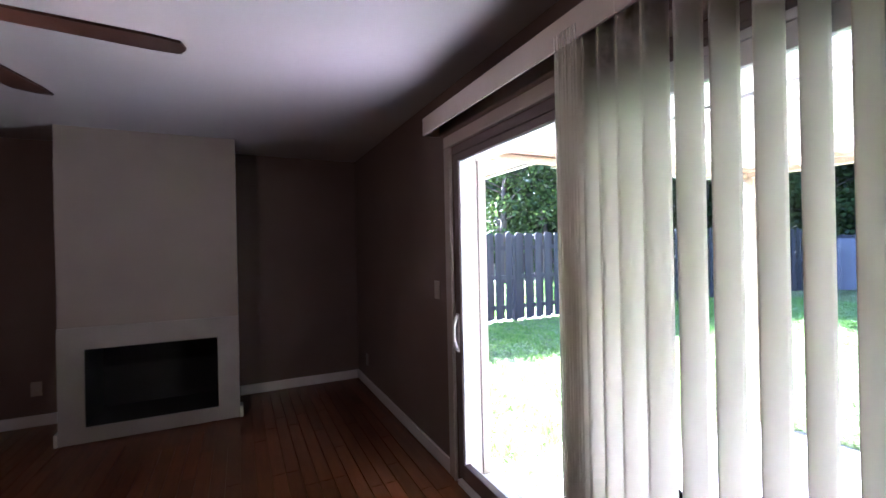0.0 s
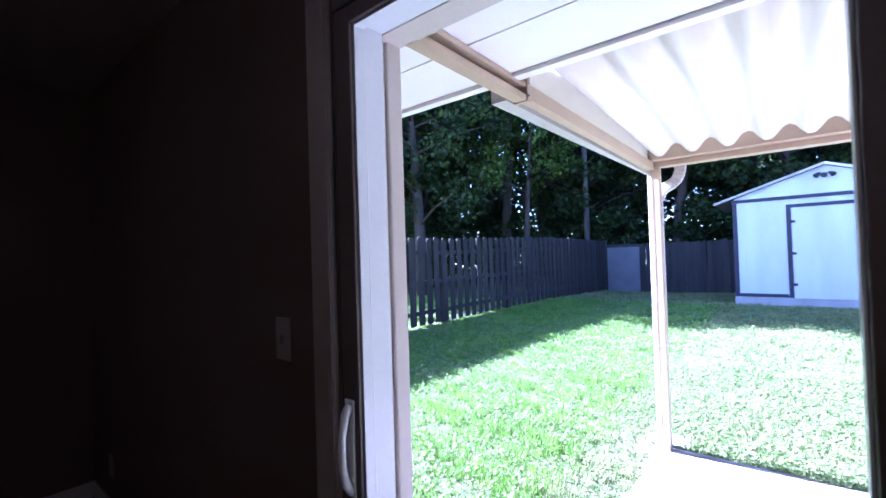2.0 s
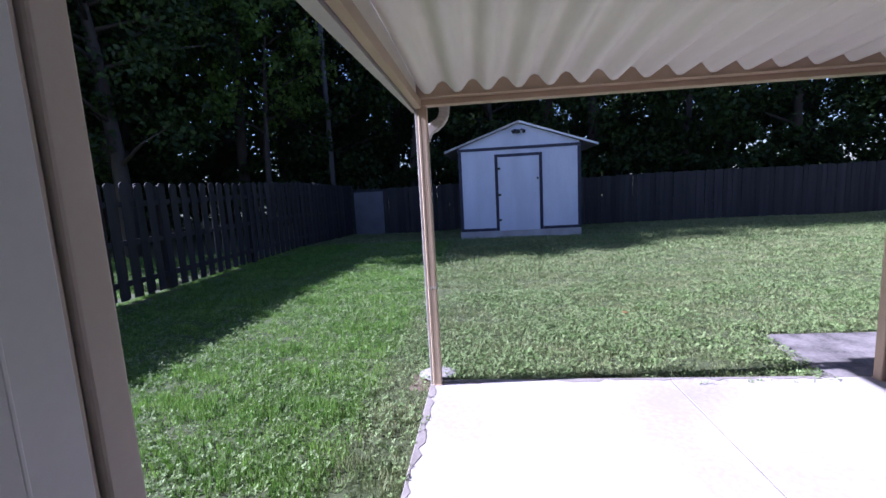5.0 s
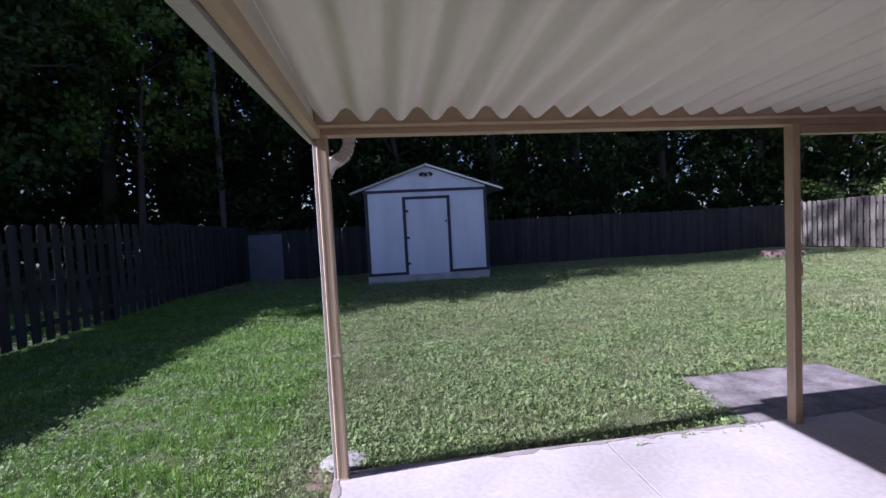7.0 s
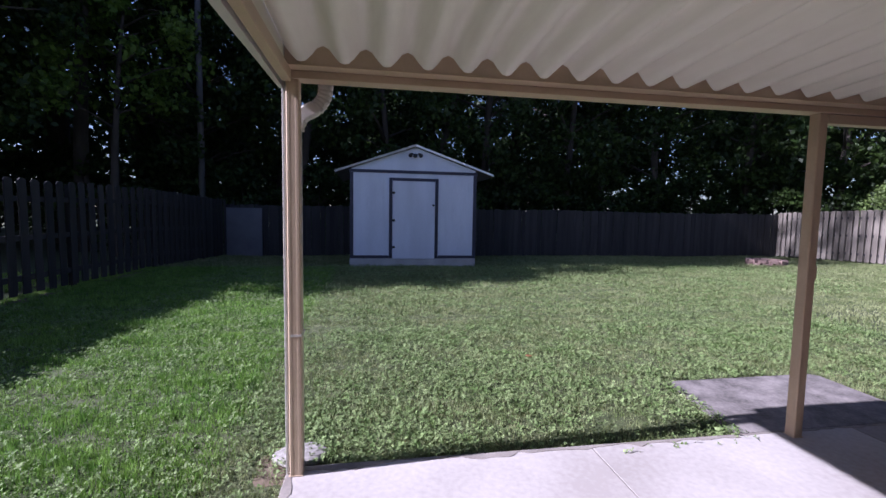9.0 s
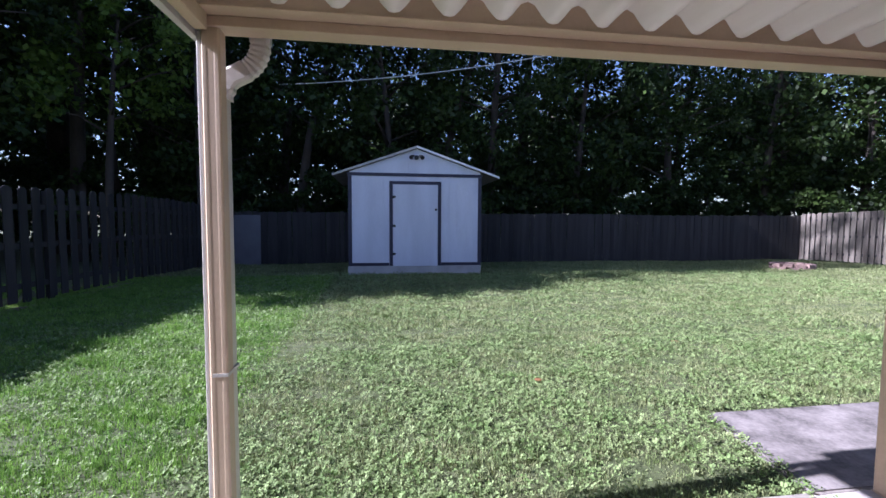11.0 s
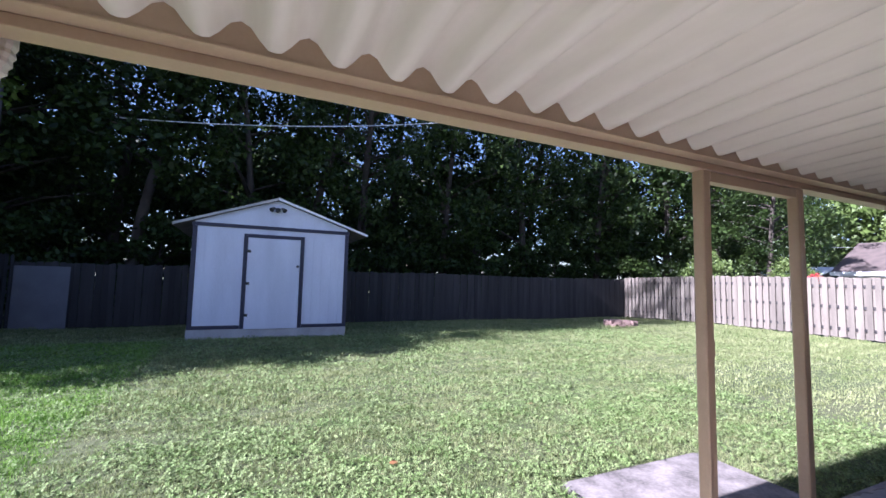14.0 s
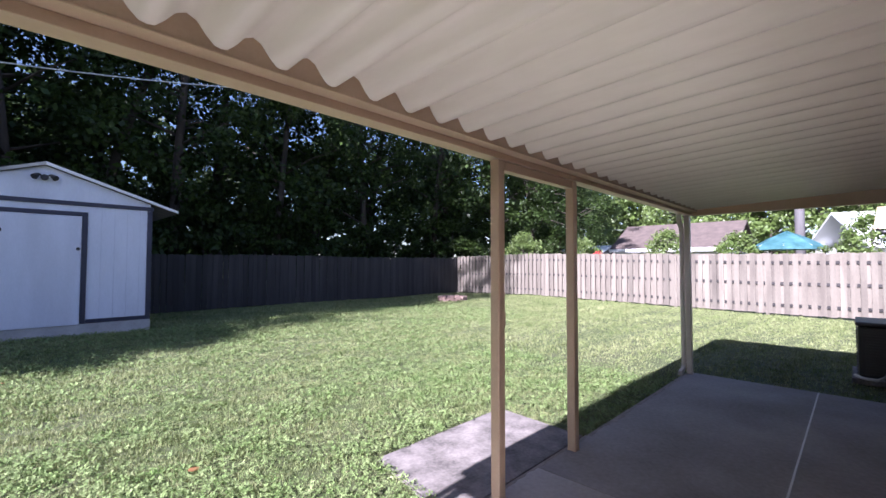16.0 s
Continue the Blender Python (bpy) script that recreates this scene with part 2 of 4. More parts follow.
def mesh_of(name, bm, material, smooth=False):
    me = bpy.data.meshes.new(name)
    bmesh.ops.recalc_face_normals(bm, faces=bm.faces[:])
    bm.to_mesh(me)
    bm.free()
    me.materials.append(material)
    if smooth:
        for f in me.polygons:
            f.use_smooth = True
    return me


def part(name, bm, material, parent=None, label="", smooth=False):
    ob = new(name, mesh_of(name, bm, material, smooth))
    if parent:
        ob.parent = parent
    if label:
        tagged(ob, label)
    return ob


def piece(name, me, parent, x=0, y=0, z=0, rz=0.0, tilt=0.0, sz=1.0):
    """One more object on a shared mesh, under its thing."""
    ob = new(name, me)
    ob.parent = parent
    ob.matrix_basis = pose(x, y, z, tilt, 0, rz) @ Matrix.Diagonal((1, 1, sz, 1))
    return ob


def thing(name, label, category, group="", at=(0, 0, 0)):
    return tagged(pose_to(new(name), at), label, category, group)


def pose_to(ob, at):
    ob.location = at
    return ob


def setting(name, bm, material, label, category, smooth=False):
    return tagged(part(name, bm, material, None, "", smooth), label, category, kind="structure")


def mesh_np(name, verts, faces, material):
    """A mesh from arrays: verts (n, 3), faces (m, 3) or (m, 4)."""
    me = bpy.data.meshes.new(name)
    k = faces.shape[1]
    me.vertices.add(len(verts))
    me.vertices.foreach_set("co", np.ascontiguousarray(verts, dtype=np.float32).ravel())
    me.loops.add(faces.size)
    me.loops.foreach_set("vertex_index", np.ascontiguousarray(faces, dtype=np.int32).ravel())
    me.polygons.add(len(faces))
    me.polygons.foreach_set("loop_start", np.arange(0, faces.size, k, dtype=np.int32))
    me.polygons.foreach_set("loop_total", np.full(len(faces), k, dtype=np.int32))
    me.materials.append(material)
    me.update()
    me.validate()
    return me


def ground_z(x, y):
    """Height of the lawn: just under the patio, rising slowly to the shed and falling a little to the back fence."""
    return -0.045 + 0.016 * np.clip(y, 0, 8.5) - 0.022 * np.clip(y - 8.5, 0, 4) + 0.012 * np.sin(x * 0.9 + 1.0) * np.clip(y, 0, 3) / 3


# ---- ground, house, room ----
WY0, WY1 = -2.60, -2.79      # outer and inner face of the garden wall
FZ, CZ = 0.15, 2.46          # floor and ceiling of the room


def build_ground():
    xs = np.array([-3000, -400, -90, -35, -18] + list(np.arange(-10, 20.1, 0.5)) + [26, 40, 90, 400, 3000], dtype=float)
    ys = np.array([-3000, -400, -90, -30, -10] + list(np.arange(-5, 15.1, 0.5)) + [20, 30, 60, 120, 400, 3000], dtype=float)
    gx, gy = np.meshgrid(xs, ys)
    v = np.stack([gx.ravel(), gy.ravel(), ground_z(gx, gy).ravel()], 1)
    w, h = len(xs), len(ys)
    i = (np.arange(h - 1)[:, None] * w + np.arange(w - 1)[None, :]).ravel()
    ob = new("ground", mesh_np("ground", v, np.stack([i, i + 1, i + w + 1, i + w], 1), M_SOIL))
    tagged(ob, "mown green lawn ground with clover", "lawn", kind="structure")


build_ground()

# garden wall of the house, with the door opening from x -0.10 to 1.68 and up to z 2.10
wall = setting("wall_north", boxes((-2.6, -0.10, WY1, WY0 - 0.06, -0.1, 2.6), (1.80, 11.0, WY1, WY0 - 0.06, -0.1, 2.6),
                                   (-0.10, 1.80, WY1, WY0 - 0.06, 2.10, 2.6)), M_WALL, "taupe painted room wall with patio door opening", "wall")
setting("wall_facing", boxes((-2.6, -0.16, WY0 - 0.058, WY0, -0.1, 2.1), (1.86, 11.0, WY0 - 0.058, WY0, -0.1, 2.1)),
        M_BRICK, "red brick facing of the house", "wall")
setting("wall_west", boxes((-2.6, -2.4, -8.0, WY1 - 0.002, -0.1, 2.6)), M_WALL, "taupe painted wall beside the fireplace", "wall")
setting("wall_south", boxes((-2.4, 6.2, -8.2, -8.0, -0.1, 2.6)), M_WALL, "taupe painted back wall of the room", "wall")
setting("wall_east", boxes((6.2, 6.4, -8.0, WY1 - 0.002, -0.1, 2.6)), M_WALL, "taupe painted side wall of the room", "wall")
setting("ceiling", boxes((-2.4, 6.2, -8.0, WY1 - 0.002, CZ, 2.6)), M_CEIL, "off-white painted room ceiling", "ceiling")
house_roof = extrude([(-2.10, 2.30), (-2.10, 2.12), (-2.05, 2.12), (-2.05, 2.34), (-5.5, 4.3), (-9.2, 2.3), (-9.0, 2.2), (-8.2, 2.6), (WY1, 2.6)], "x", -2.75, 10.9)
setting("house_roof", house_roof, M_SHINGLE, "dark shingled roof of the house", "roof")
soffit = setting("soffit", boxes((-2.75, 10.9, WY0, -2.368, 2.10, 2.118)), M_SOFF, "white boarded soffit under the eaves", "soffit")
part("soffit_board", boxes((-2.75, 10.9, -2.36, -2.10, 2.10, 2.118)), M_SOFF, soffit)
part("fascia_trim", boxes((-2.75, 10.9, -2.095, -2.055, 2.085, 2.12)), M_SOFF, soffit)

# room floor: a base and separate oak strips near the door
floor = setting("floor", boxes((-2.4, 6.2, -8.0, WY1, 0.0, FZ - 0.012)), M_FLOOR, "red-brown oak strip floor", "floor")
base_bm = boxes((-2.4, -0.19, WY1 - 0.014, WY1 - 0.001, FZ, FZ + 0.09), (1.90, 6.2, WY1 - 0.014, WY1 - 0.001, FZ, FZ + 0.09),
                (-2.399, -2.386, -3.94, WY1 - 0.015, FZ, FZ + 0.09), (-2.399, -2.386, -8.0, -5.13, FZ, FZ + 0.09), bevel=0.003)
setting("baseboard", base_bm, M_TRIM, "white painted baseboard", "baseboard")

# fireplace
fp = thing("fireplace", "pale painted chimney breast with black rectangular firebox", "fireplace", at=(-1.81, -4.53, FZ))
yo, yi, zl, zh = 0.585, 0.43, 0.11, 0.68


def frame_block(x0, x1, y0, y1, z0, z1, iy0, iy1, iz0, iz1):
    """A slab in the y-z plane with a rectangular hole."""
    bm = bmesh.new()
    vs = {}
    for x in (x0, x1):
        for n, pts in (("o", ((y0, z0), (y1, z0), (y1, z1), (y0, z1))), ("i", ((iy0, iz0), (iy1, iz0), (iy1, iz1), (iy0, iz1)))):
            for k, (y, z) in enumerate(pts):
                vs[x, n, k] = bm.verts.new((x, y, z))
    for k in range(4):
        q = (k + 1) % 4
        for x in (x0, x1):
            bm.faces.new((vs[x, "o", k], vs[x, "o", q], vs[x, "i", q], vs[x, "i", k]))
        for n in "oi":
            bm.faces.new((vs[x0, n, k], vs[x0, n, q], vs[x1, n, q], vs[x1, n, k]))
    return bm


part("chimney_breast", frame_block(-0.589, -0.02, -yo, yo, 0, CZ - FZ, -yi - 0.012, yi + 0.012, zl - 0.012, zh + 0.012), M_CHIM, fp)
part("surround", frame_block(-0.018, 0.0, -yo, yo, 0.002, 0.84, -yi, yi, zl, zh), M_SURR, fp, "smooth pale stone surround")
part("firebox", frame_block(-0.48, -0.022, -yi - 0.01, yi + 0.01, zl - 0.01, zh + 0.01, -yi, yi, zl, zh), M_BLACK, fp)
part("fireback", boxes((-0.50, -0.482, -yi - 0.01, yi + 0.01, zl - 0.01, zh + 0.01)), M_BLACK, fp)
for s in (-1, 1):
    part("corner_block", boxes((-0.10, 0.006, s * yo - 0.012 + s * 0.013, s * yo + 0.012 + s * 0.013, 0, 0.09), bevel=0.003), M_TRIM, fp, "white painted base block")


def wall_plate(name, label, x, y, z, facing, w=0.07, h=0.115, toggle=True):
    th = thing(name, label, "switch" if toggle else "outlet", at=(x, y, z))
    bm = boxes((-w / 2, w / 2, -0.008, 0, -h / 2, h / 2), bevel=0.003)
    part("plate", bm, M_PLATE, th)
    if toggle:
        part("toggle", boxes((-0.005, 0.005, -0.018, -0.0085, -0.012, 0.012), bevel=0.002), M_PLATE, th)
    else:
        for dz in (-0.02, 0.02):
            part("socket", boxes((-0.016, 0.016, -0.0105, -0.0085, dz - 0.013, dz + 0.013), bevel=0.003), M_PLATE, th)
    th.rotation_euler = (0, 0, facing)


wall_plate("light_switch", "almond light switch on the taupe wall", -0.343, WY1 - 0.001, 1.25, 0)
wall_plate("wall_outlet", "almond wall outlet above the baseboard", -2.05, WY1 - 0.001, 0.42, 0, toggle=False)
wall_plate("wall_outlet", "almond wall outlet beside the fireplace", -2.398, -5.42, 0.45, radians(90), toggle=False)


# ceiling fan
def ceiling_fan(x, y):
    f = thing("ceiling_fan", "dark walnut ceiling fan with bronze motor", "ceiling fan", at=(x, y, CZ))
    part("canopy", tube([(0, 0, 0), (0, 0, -0.05)], [0.07, 0.05], 20), M_BRONZE, f)
    part("rod", tube([(0, 0, -0.045), (0, 0, -0.20)], 0.012, 10), M_BRONZE, f)
    part("motor", tube([(0, 0, -0.19), (0, 0, -0.21), (0, 0, -0.31), (0, 0, -0.35)], [0.06, 0.11, 0.11, 0.05], 24), M_BRONZE, f)
    for k in range(5):
        a = radians(96 + 72 * k)
        prof = [(0.16, -0.05), (0.30, -0.072), (0.64, -0.084), (0.725, -0.07), (0.74, 0.0), (0.725, 0.07), (0.64, 0.084), (0.30, 0.072), (0.16, 0.05)]
        bl = part("blade", extrude(prof, "z", -0.004, 0.004), M_FAN, f)
        bl.matrix_basis = pose(0, 0, -0.29, 0, 0, math.degrees(a)) @ pose(0, 0, 0, 9, 0, 0)
        ir = part("bracket", boxes((0.08, 0.22, -0.02, 0.02, -0.012, -0.005), bevel=0.002), M_BRONZE, f)
        ir.matrix_basis = bl.matrix_basis
    for k in range(3):
        a = radians(30 + 120 * k)
        c, d = 0.10 * math.cos(a), 0.10 * math.sin(a)
        part("lamp_arm", tube([(c * 0.3, d * 0.3, -0.34), (c * 0.8, d * 0.8, -0.36), (c, d, -0.375)], 0.009, 8), M_BRONZE, f)
        part("bulb", tube([(c, d, -0.37), (c * 1.06, d * 1.06, -0.39), (c * 1.12, d * 1.12, -0.42), (c * 1.15, d * 1.15, -0.445), (c * 1.17, d * 1.17, -0.455)], [0.012, 0.024, 0.030, 0.020, 0.004], 12), M_BULB, f, "lit warm bulb", True)
    return f


ceiling_fan(0.60, -4.80)


# sliding door
door = tagged(new("door_1"), "sliding patio door with dark brown inner frame", "patio door", kind="structure")
part("casing", boxes((-0.19, -0.105, WY1 - 0.016, WY1 - 0.001, FZ, 2.10), (1.805, 1.89, WY1 - 0.016, WY1 - 0.001, FZ, 2.10),
                     (-0.19, 1.89, WY1 - 0.016, WY1 - 0.001, 2.103, 2.175), bevel=0.004), M_CASE, door, "beige painted inner casing")
part("casing_bead", boxes((-0.125, -0.108, WY1 - 0.022, WY1 - 0.017, FZ, 2.10), (-0.125, 1.82, WY1 - 0.022, WY1 - 0.017, 2.105, 2.12), bevel=0.002), M_CASE, door)
part("head_frame", boxes((-0.10, 1.80, WY1, -2.745, 2.055, 2.10), bevel=0.002), M_BROWN, door)
part("outer_head", boxes((-0.10, 1.80, -2.744, -2.672, 2.03, 2.10), bevel=0.003), M_VINYL, door)
part("outer_jamb", boxes((-0.10, -0.043, -2.7455, -2.739, FZ, 2.03), (-0.10, -0.052, -2.738, -2.672, FZ, 2.03), bevel=0.002), M_VINYL, door, "white vinyl outer jamb with tracks")
part("outer_jamb", boxes((1.865, 1.80, -2.744, -2.672, FZ, 2.03), bevel=0.002), M_VINYL, door)
part("inner_jamb", boxes((1.75, 1.80, WY1, -2.746, FZ, 2.055), bevel=0.002), M_BROWN, door)
part("brick_mould", boxes((-0.16, -0.078, -2.670, -2.642, -0.02, 2.10), (-0.16, -0.070, -2.640, WY0 + 0.012, -0.02, 2.10), bevel=0.005), M_MOULD, door, "pale taupe outer moulding")
part("brick_mould", boxes((1.75, 1.86, -2.670, WY0 + 0.012, -0.02, 2.10), bevel=0.005), M_MOULD, door)
part("brick_mould", boxes((-0.16, 1.86, -2.670, WY0 + 0.012, 2.03, 2.098), bevel=0.003), M_MOULD, door)
part("threshold", boxes((-0.10, 1.80, -2.80, WY0 + 0.03, 0.02, 0.165), (-0.10, 1.80, -2.765, -2.758, 0.165, 0.178), (-0.10, 1.80, -2.72, -2.713, 0.165, 0.178), bevel=0.002), M_VINYL, door)
panel = part("sliding_panel", boxes((-0.10, -0.042, WY1 + 0.002, -2.747, 0.18, 2.052), (0.795, 0.862, WY1 + 0.002, -2.747, 0.18, 2.052),
                                    (-0.042, 0.795, WY1 + 0.002, -2.747, 2.012, 2.052), (-0.042, 0.795, WY1 + 0.002, -2.747, 0.18, 0.27), bevel=0.003), M_BROWN, door, "dark brown panel frame")
part("glazing_bead", boxes((-0.041, -0.036, -2.778, -2.75, 0.27, 2.012), (0.79, 0.794, -2.778, -2.75, 0.27, 2.012), (-0.036, 0.79, -2.778, -2.75, 2.006, 2.011), bevel=0.001), M_VINYL, panel)
part("pull_handle", tube([(-0.072, WY1 - 0.001, 0.925), (-0.072, -2.806, 0.945), (-0.068, -2.818, 0.985), (-0.066, -2.821, 1.02), (-0.068, -2.818, 1.06), (-0.072, -2.806, 1.10), (-0.072, WY1 - 0.001, 1.12)],
                         [0.013, 0.011, 0.009, 0.009, 0.009, 0.011, 0.013], 10), M_HANDLE, panel, "white enamelled pull handle", True)
part("lock_plate", boxes((-0.088, -0.056, WY1 - 0.004, WY1 + 0.0015, 0.91, 1.135), bevel=0.003), M_HANDLE, panel)
fixed = part("fixed_panel", boxes((0.864, 0.915, -2.742, -2.700, 0.18, 2.028), (1.695, 1.744, -2.742, -2.700, 0.18, 2.028), (0.915, 1.695, -2.742, -2.700, 1.965, 2.028),
                                  (0.915, 1.695, -2.742, -2.700, 0.18, 0.27), bevel=0.003), M_VINYL, door, "white vinyl fixed panel")
gl = part("pane", boxes((0.917, 1.693, -2.724, -2.718, 0.272, 1.963)), M_GLASS, fixed)
gl.visible_shadow = False
part("latch", boxes((0.885, 0.905, -2.765, -2.743, 1.30, 1.42), bevel=0.004), M_BRONZE, fixed, "dark metal latch")


# vertical blind
blind = thing("vertical_blind", "cream vertical blind, partly drawn across the patio door", "blind", at=(0.8, -2.85, 2.2))
part("valance", boxes((-1.075, 1.22, -0.052, -0.042, 0.0, 0.105), (-1.075, -1.065, -0.042, 0.058, 0.0, 0.105), (1.21, 1.22, -0.042, 0.058, 0.0, 0.105),
                      (-1.065, 1.21, -0.042, 0.058, 0.095, 0.105), bevel=0.002), M_VAL, blind, "beige vinyl valance")
part("head_rail", boxes((-1.05, 1.20, -0.02, 0.02, 0.05, 0.09), bevel=0.003), M_VINYL, blind)


def vane_mesh():
    bm = bmesh.new()
    n = 8
    cols = []
    for i in range(n + 1):
        u = (i / n - 0.5)
        cols.append([bm.verts.new((u * 0.089, 0.007 * (1 - (2 * u) ** 2) + o, z)) for z in (-1.99, 0.02) for o in (0, 0.0009)])
    for a, b in zip(cols, cols[1:]):
        bm.faces.new((a[0], b[0], b[2], a[2]))
        bm.faces.new((a[1], a[3], b[3], b[1]))
        bm.faces.new((a[0], a[1], b[1], b[0]))
        bm.faces.new((a[2], b[2], b[3], a[3]))
    for c in (cols[0], cols[-1]):
        bm.faces.new((c[0], c[2], c[3], c[1]))
    return mesh_of("vane", bm, M_VANE, True)


VANE = vane_mesh()
for i, (x, a) in enumerate([(0.935 + 0.0125 * k, 82 + (k % 3) * 3) for k in range(9)] + [(1.075, 62), (1.14, 64), (1.21, 68), (1.295, 72), (1.393, 75), (1.483, 76), (1.578, 76), (1.66, 78), (1.74, 80)]):
    piece("vane", VANE, blind, x - 0.8, -0.012, 0.03, a)


# ---- patio cover ----
PITCH = 0.2035
patio = tagged(new("patio"), "weathered concrete patio of poured slabs", "patio", kind="structure")


def slab(x0, x1, y0, y1, material=M_CONC):
    part("slab", boxes((x0 + 0.003, x1 - 0.003, y0 + 0.003, y1 - 0.003, -0.12, 0.0), bevel=0.003), material, patio)


for x0, x1 in ((-0.06, 1.72), (1.72, 3.63)):
    slab(x0, x1, WY0 + 0.02, 0.06)
# eastern slabs take the shade-toned concrete
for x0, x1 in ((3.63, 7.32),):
    slab(x0, x1, WY0 + 0.02, -1.25, M_CONC_SHADE)
    slab(x0, x1, -1.25, 0.05, M_CONC_SHADE)
part("joint_filler", boxes((3.64, 7.31, -1.256, -1.244, -0.10, 0.0015)), M_GUTTER, patio, "pale filled joint between slabs")
part("joint_filler", boxes((1.7165, 1.7235, WY0 + 0.03, 0.05, -0.10, -0.0015)), M_GRIME, patio, "dirt in the joint between slabs")
part("joint_filler", boxes((3.6265, 3.6335, WY0 + 0.03, 0.04, -0.10, -0.0015)), M_GRIME, patio, "dirt in the joint between slabs")
step_slab = extrude([(2.78, 0.075), (4.40, 0.075), (4.46, 0.93), (4.40, 0.99), (3.0, 0.98), (2.94, 0.94)], "z", -0.11, -0.012)
bmesh.ops.bevel(step_slab, geom=[e for e in step_slab.edges if abs(e.verts[0].co.z - e.verts[1].co.z) < 1e-4 and e.verts[0].co.z > -0.05], offset=0.01, segments=2, affect="EDGES")
setting("pavement", step_slab, M_PATCH, "old grey concrete pad beside the patio", "pavement")

cover = thing("patio_cover", "tan aluminium patio cover with cream corrugated roof", "patio cover", at=(0, 0, 0))


def corrugated():
    """Rounded crests and narrower flat valleys, with thickness, from the front beam to the eaves."""
    shape = [(0.0, 0.0), (0.1, 0.004), (0.22, 0.028), (0.36, 0.065), (0.5, 0.078), (0.64, 0.065), (0.78, 0.028), (0.9, 0.004)]
    n0 = -0.147
    xs, zs = [], []
    k = 0
    while True:
        for u, h in shape:
            x = n0 + (k + u) * PITCH
            if x < -0.04:
                continue
            if x > 7.27:
                break
            xs.append(x), zs.append(h)
        else:
            k += 1
            continue
        break
    xs, zs = np.array(xs), np.array(zs)
    rows = []
    for off in (0, 0.0015):
        for y, z in ((-0.108, 2.118), (-1.05, 2.160), (-2.09, 2.20)):
            rows.append(np.stack([xs, np.full_like(xs, y), z + zs + off], 1))
    v = np.concatenate(rows)
    n = len(xs)
    f = []
    for a, b in ((0, 1), (1, 2), (3, 4), (4, 5), (0, 3), (2, 5)):
        i = np.arange(n - 1)
        f.append(np.stack([a * n + i, a * n + i + 1, b * n + i + 1, b * n + i], 1))
    me = mesh_np("roof_sheet", v, np.concatenate(f), M_ROOF)
    for p in me.polygons:
        p.use_smooth = p.index < 4 * (n - 1)
    ob = new("roof_sheet", me)
    ob.parent = cover
    tagged(ob, "cream corrugated aluminium roof sheet")


corrugated()
part("front_beam", boxes((-0.045, 7.30, -0.045, 0.045, 2.06, 2.098), bevel=0.003), M_TAN, cover)
part("beam_web", boxes((-0.0175, 7.265, -0.112, -0.046, 2.105, 2.205), (-0.045, 7.30, -0.0455, 0.045, 2.100, 2.256), bevel=0.003), M_TAN, cover)
part("beam_bead", boxes((-0.045, 7.30, -0.116, -0.030, 2.0985, 2.1085), bevel=0.003), M_TAN, cover)
part("side_beam", boxes((-0.045, 0.0, -1.98, -0.052, 2.04, 2.098), bevel=0.003), M_TAN, cover)
part("side_web", boxes((-0.045, -0.02, -1.98, -0.114, 2.1, 2.25), bevel=0.003), M_ROOF, cover, "cream closing strip beside the roof sheet")
part("side_beam", boxes((-0.050, 0.0, WY0 + 0.002, -1.985, 2.03, 2.052), (-0.050, -0.03, WY0 + 0.002, -1.985, 2.052, 2.078), (-0.050, 0.0, WY0 + 0.002, -1.985, 2.079, 2.098), bevel=0.002), M_TAN, cover)
part("bracket", boxes((-0.056, 0.006, -2.0, -1.975, 2.025, 2.16), bevel=0.003), M_TAN, cover)
for dz in (2.05, 2.09, 2.13):
    part("bolt", tube([(0.006, -1.988, dz), (0.011, -1.988, dz)], 0.006, 8), M_GUTTER, cover)
part("side_beam", boxes((7.245, 7.30, -2.05, -0.052, 2.05, 2.098), bevel=0.003), M_TAN, cover)
part("side_web", boxes((7.27, 7.30, -2.05, -0.052, 2.1, 2.25), bevel=0.003), M_TAN, cover)
part("door_header", boxes((3.16, 4.03, -0.03, 0.03, 2.0, 2.056), bevel=0.003), M_TAN, cover)
gut = part("gutter", boxes((-0.05, 7.32, 0.048, 0.053, 2.12, 2.235), (-0.05, 7.32, 0.053, 0.13, 2.12, 2.126), (-0.05, 7.32, 0.13, 0.136, 2.12, 2.245), (-0.05, -0.045, 0.053, 0.13, 2.126, 2.235)),
           M_GUTTER, cover, "pale enamelled gutter")
part("edge_trim", extrude([(-0.078, 0.05), (-0.056, 0.05), (-0.056, -2.05), (-0.12, -2.05)], "z", 2.03, 2.255), M_GUTTER, cover)


def post(x, base, material=M_TAN):
    """Square column with rounded corners and very shallow flutes."""
    w, g, f = 0.033, 0.006, 0.0007
    pr = [(-w, -w + g), (-w + g, -w), (-0.016, -w), (-0.011, -w + f), (0.011, -w + f), (0.016, -w), (w - g, -w), (w, -w + g),
          (w, -0.016), (w - f, -0.011), (w - f, 0.011), (w, 0.016), (w, w - g), (w - g, w), (0.016, w), (0.011, w - f), (-0.011, w - f), (-0.016, w), (-w + g, w), (-w, w - g),
          (-w, 0.016), (-w + f, 0.011), (-w + f, -0.011), (-w, -0.016)]
    ob = part("post", extrude(pr, "z", base, 2.058), material, cover)
    ob.location = (x, 0, 0)
    part("base_plate", boxes((x - 0.037, x + 0.037, -0.037, 0.037, 0.0, 0.006), bevel=0.002), M_TAN, cover)
    return ob


for x in (0.0, 3.12, 4.07):
    post(x, 0.006)
tagged(post(7.24, 0.006, M_GUTTER), "pale grey corner post")
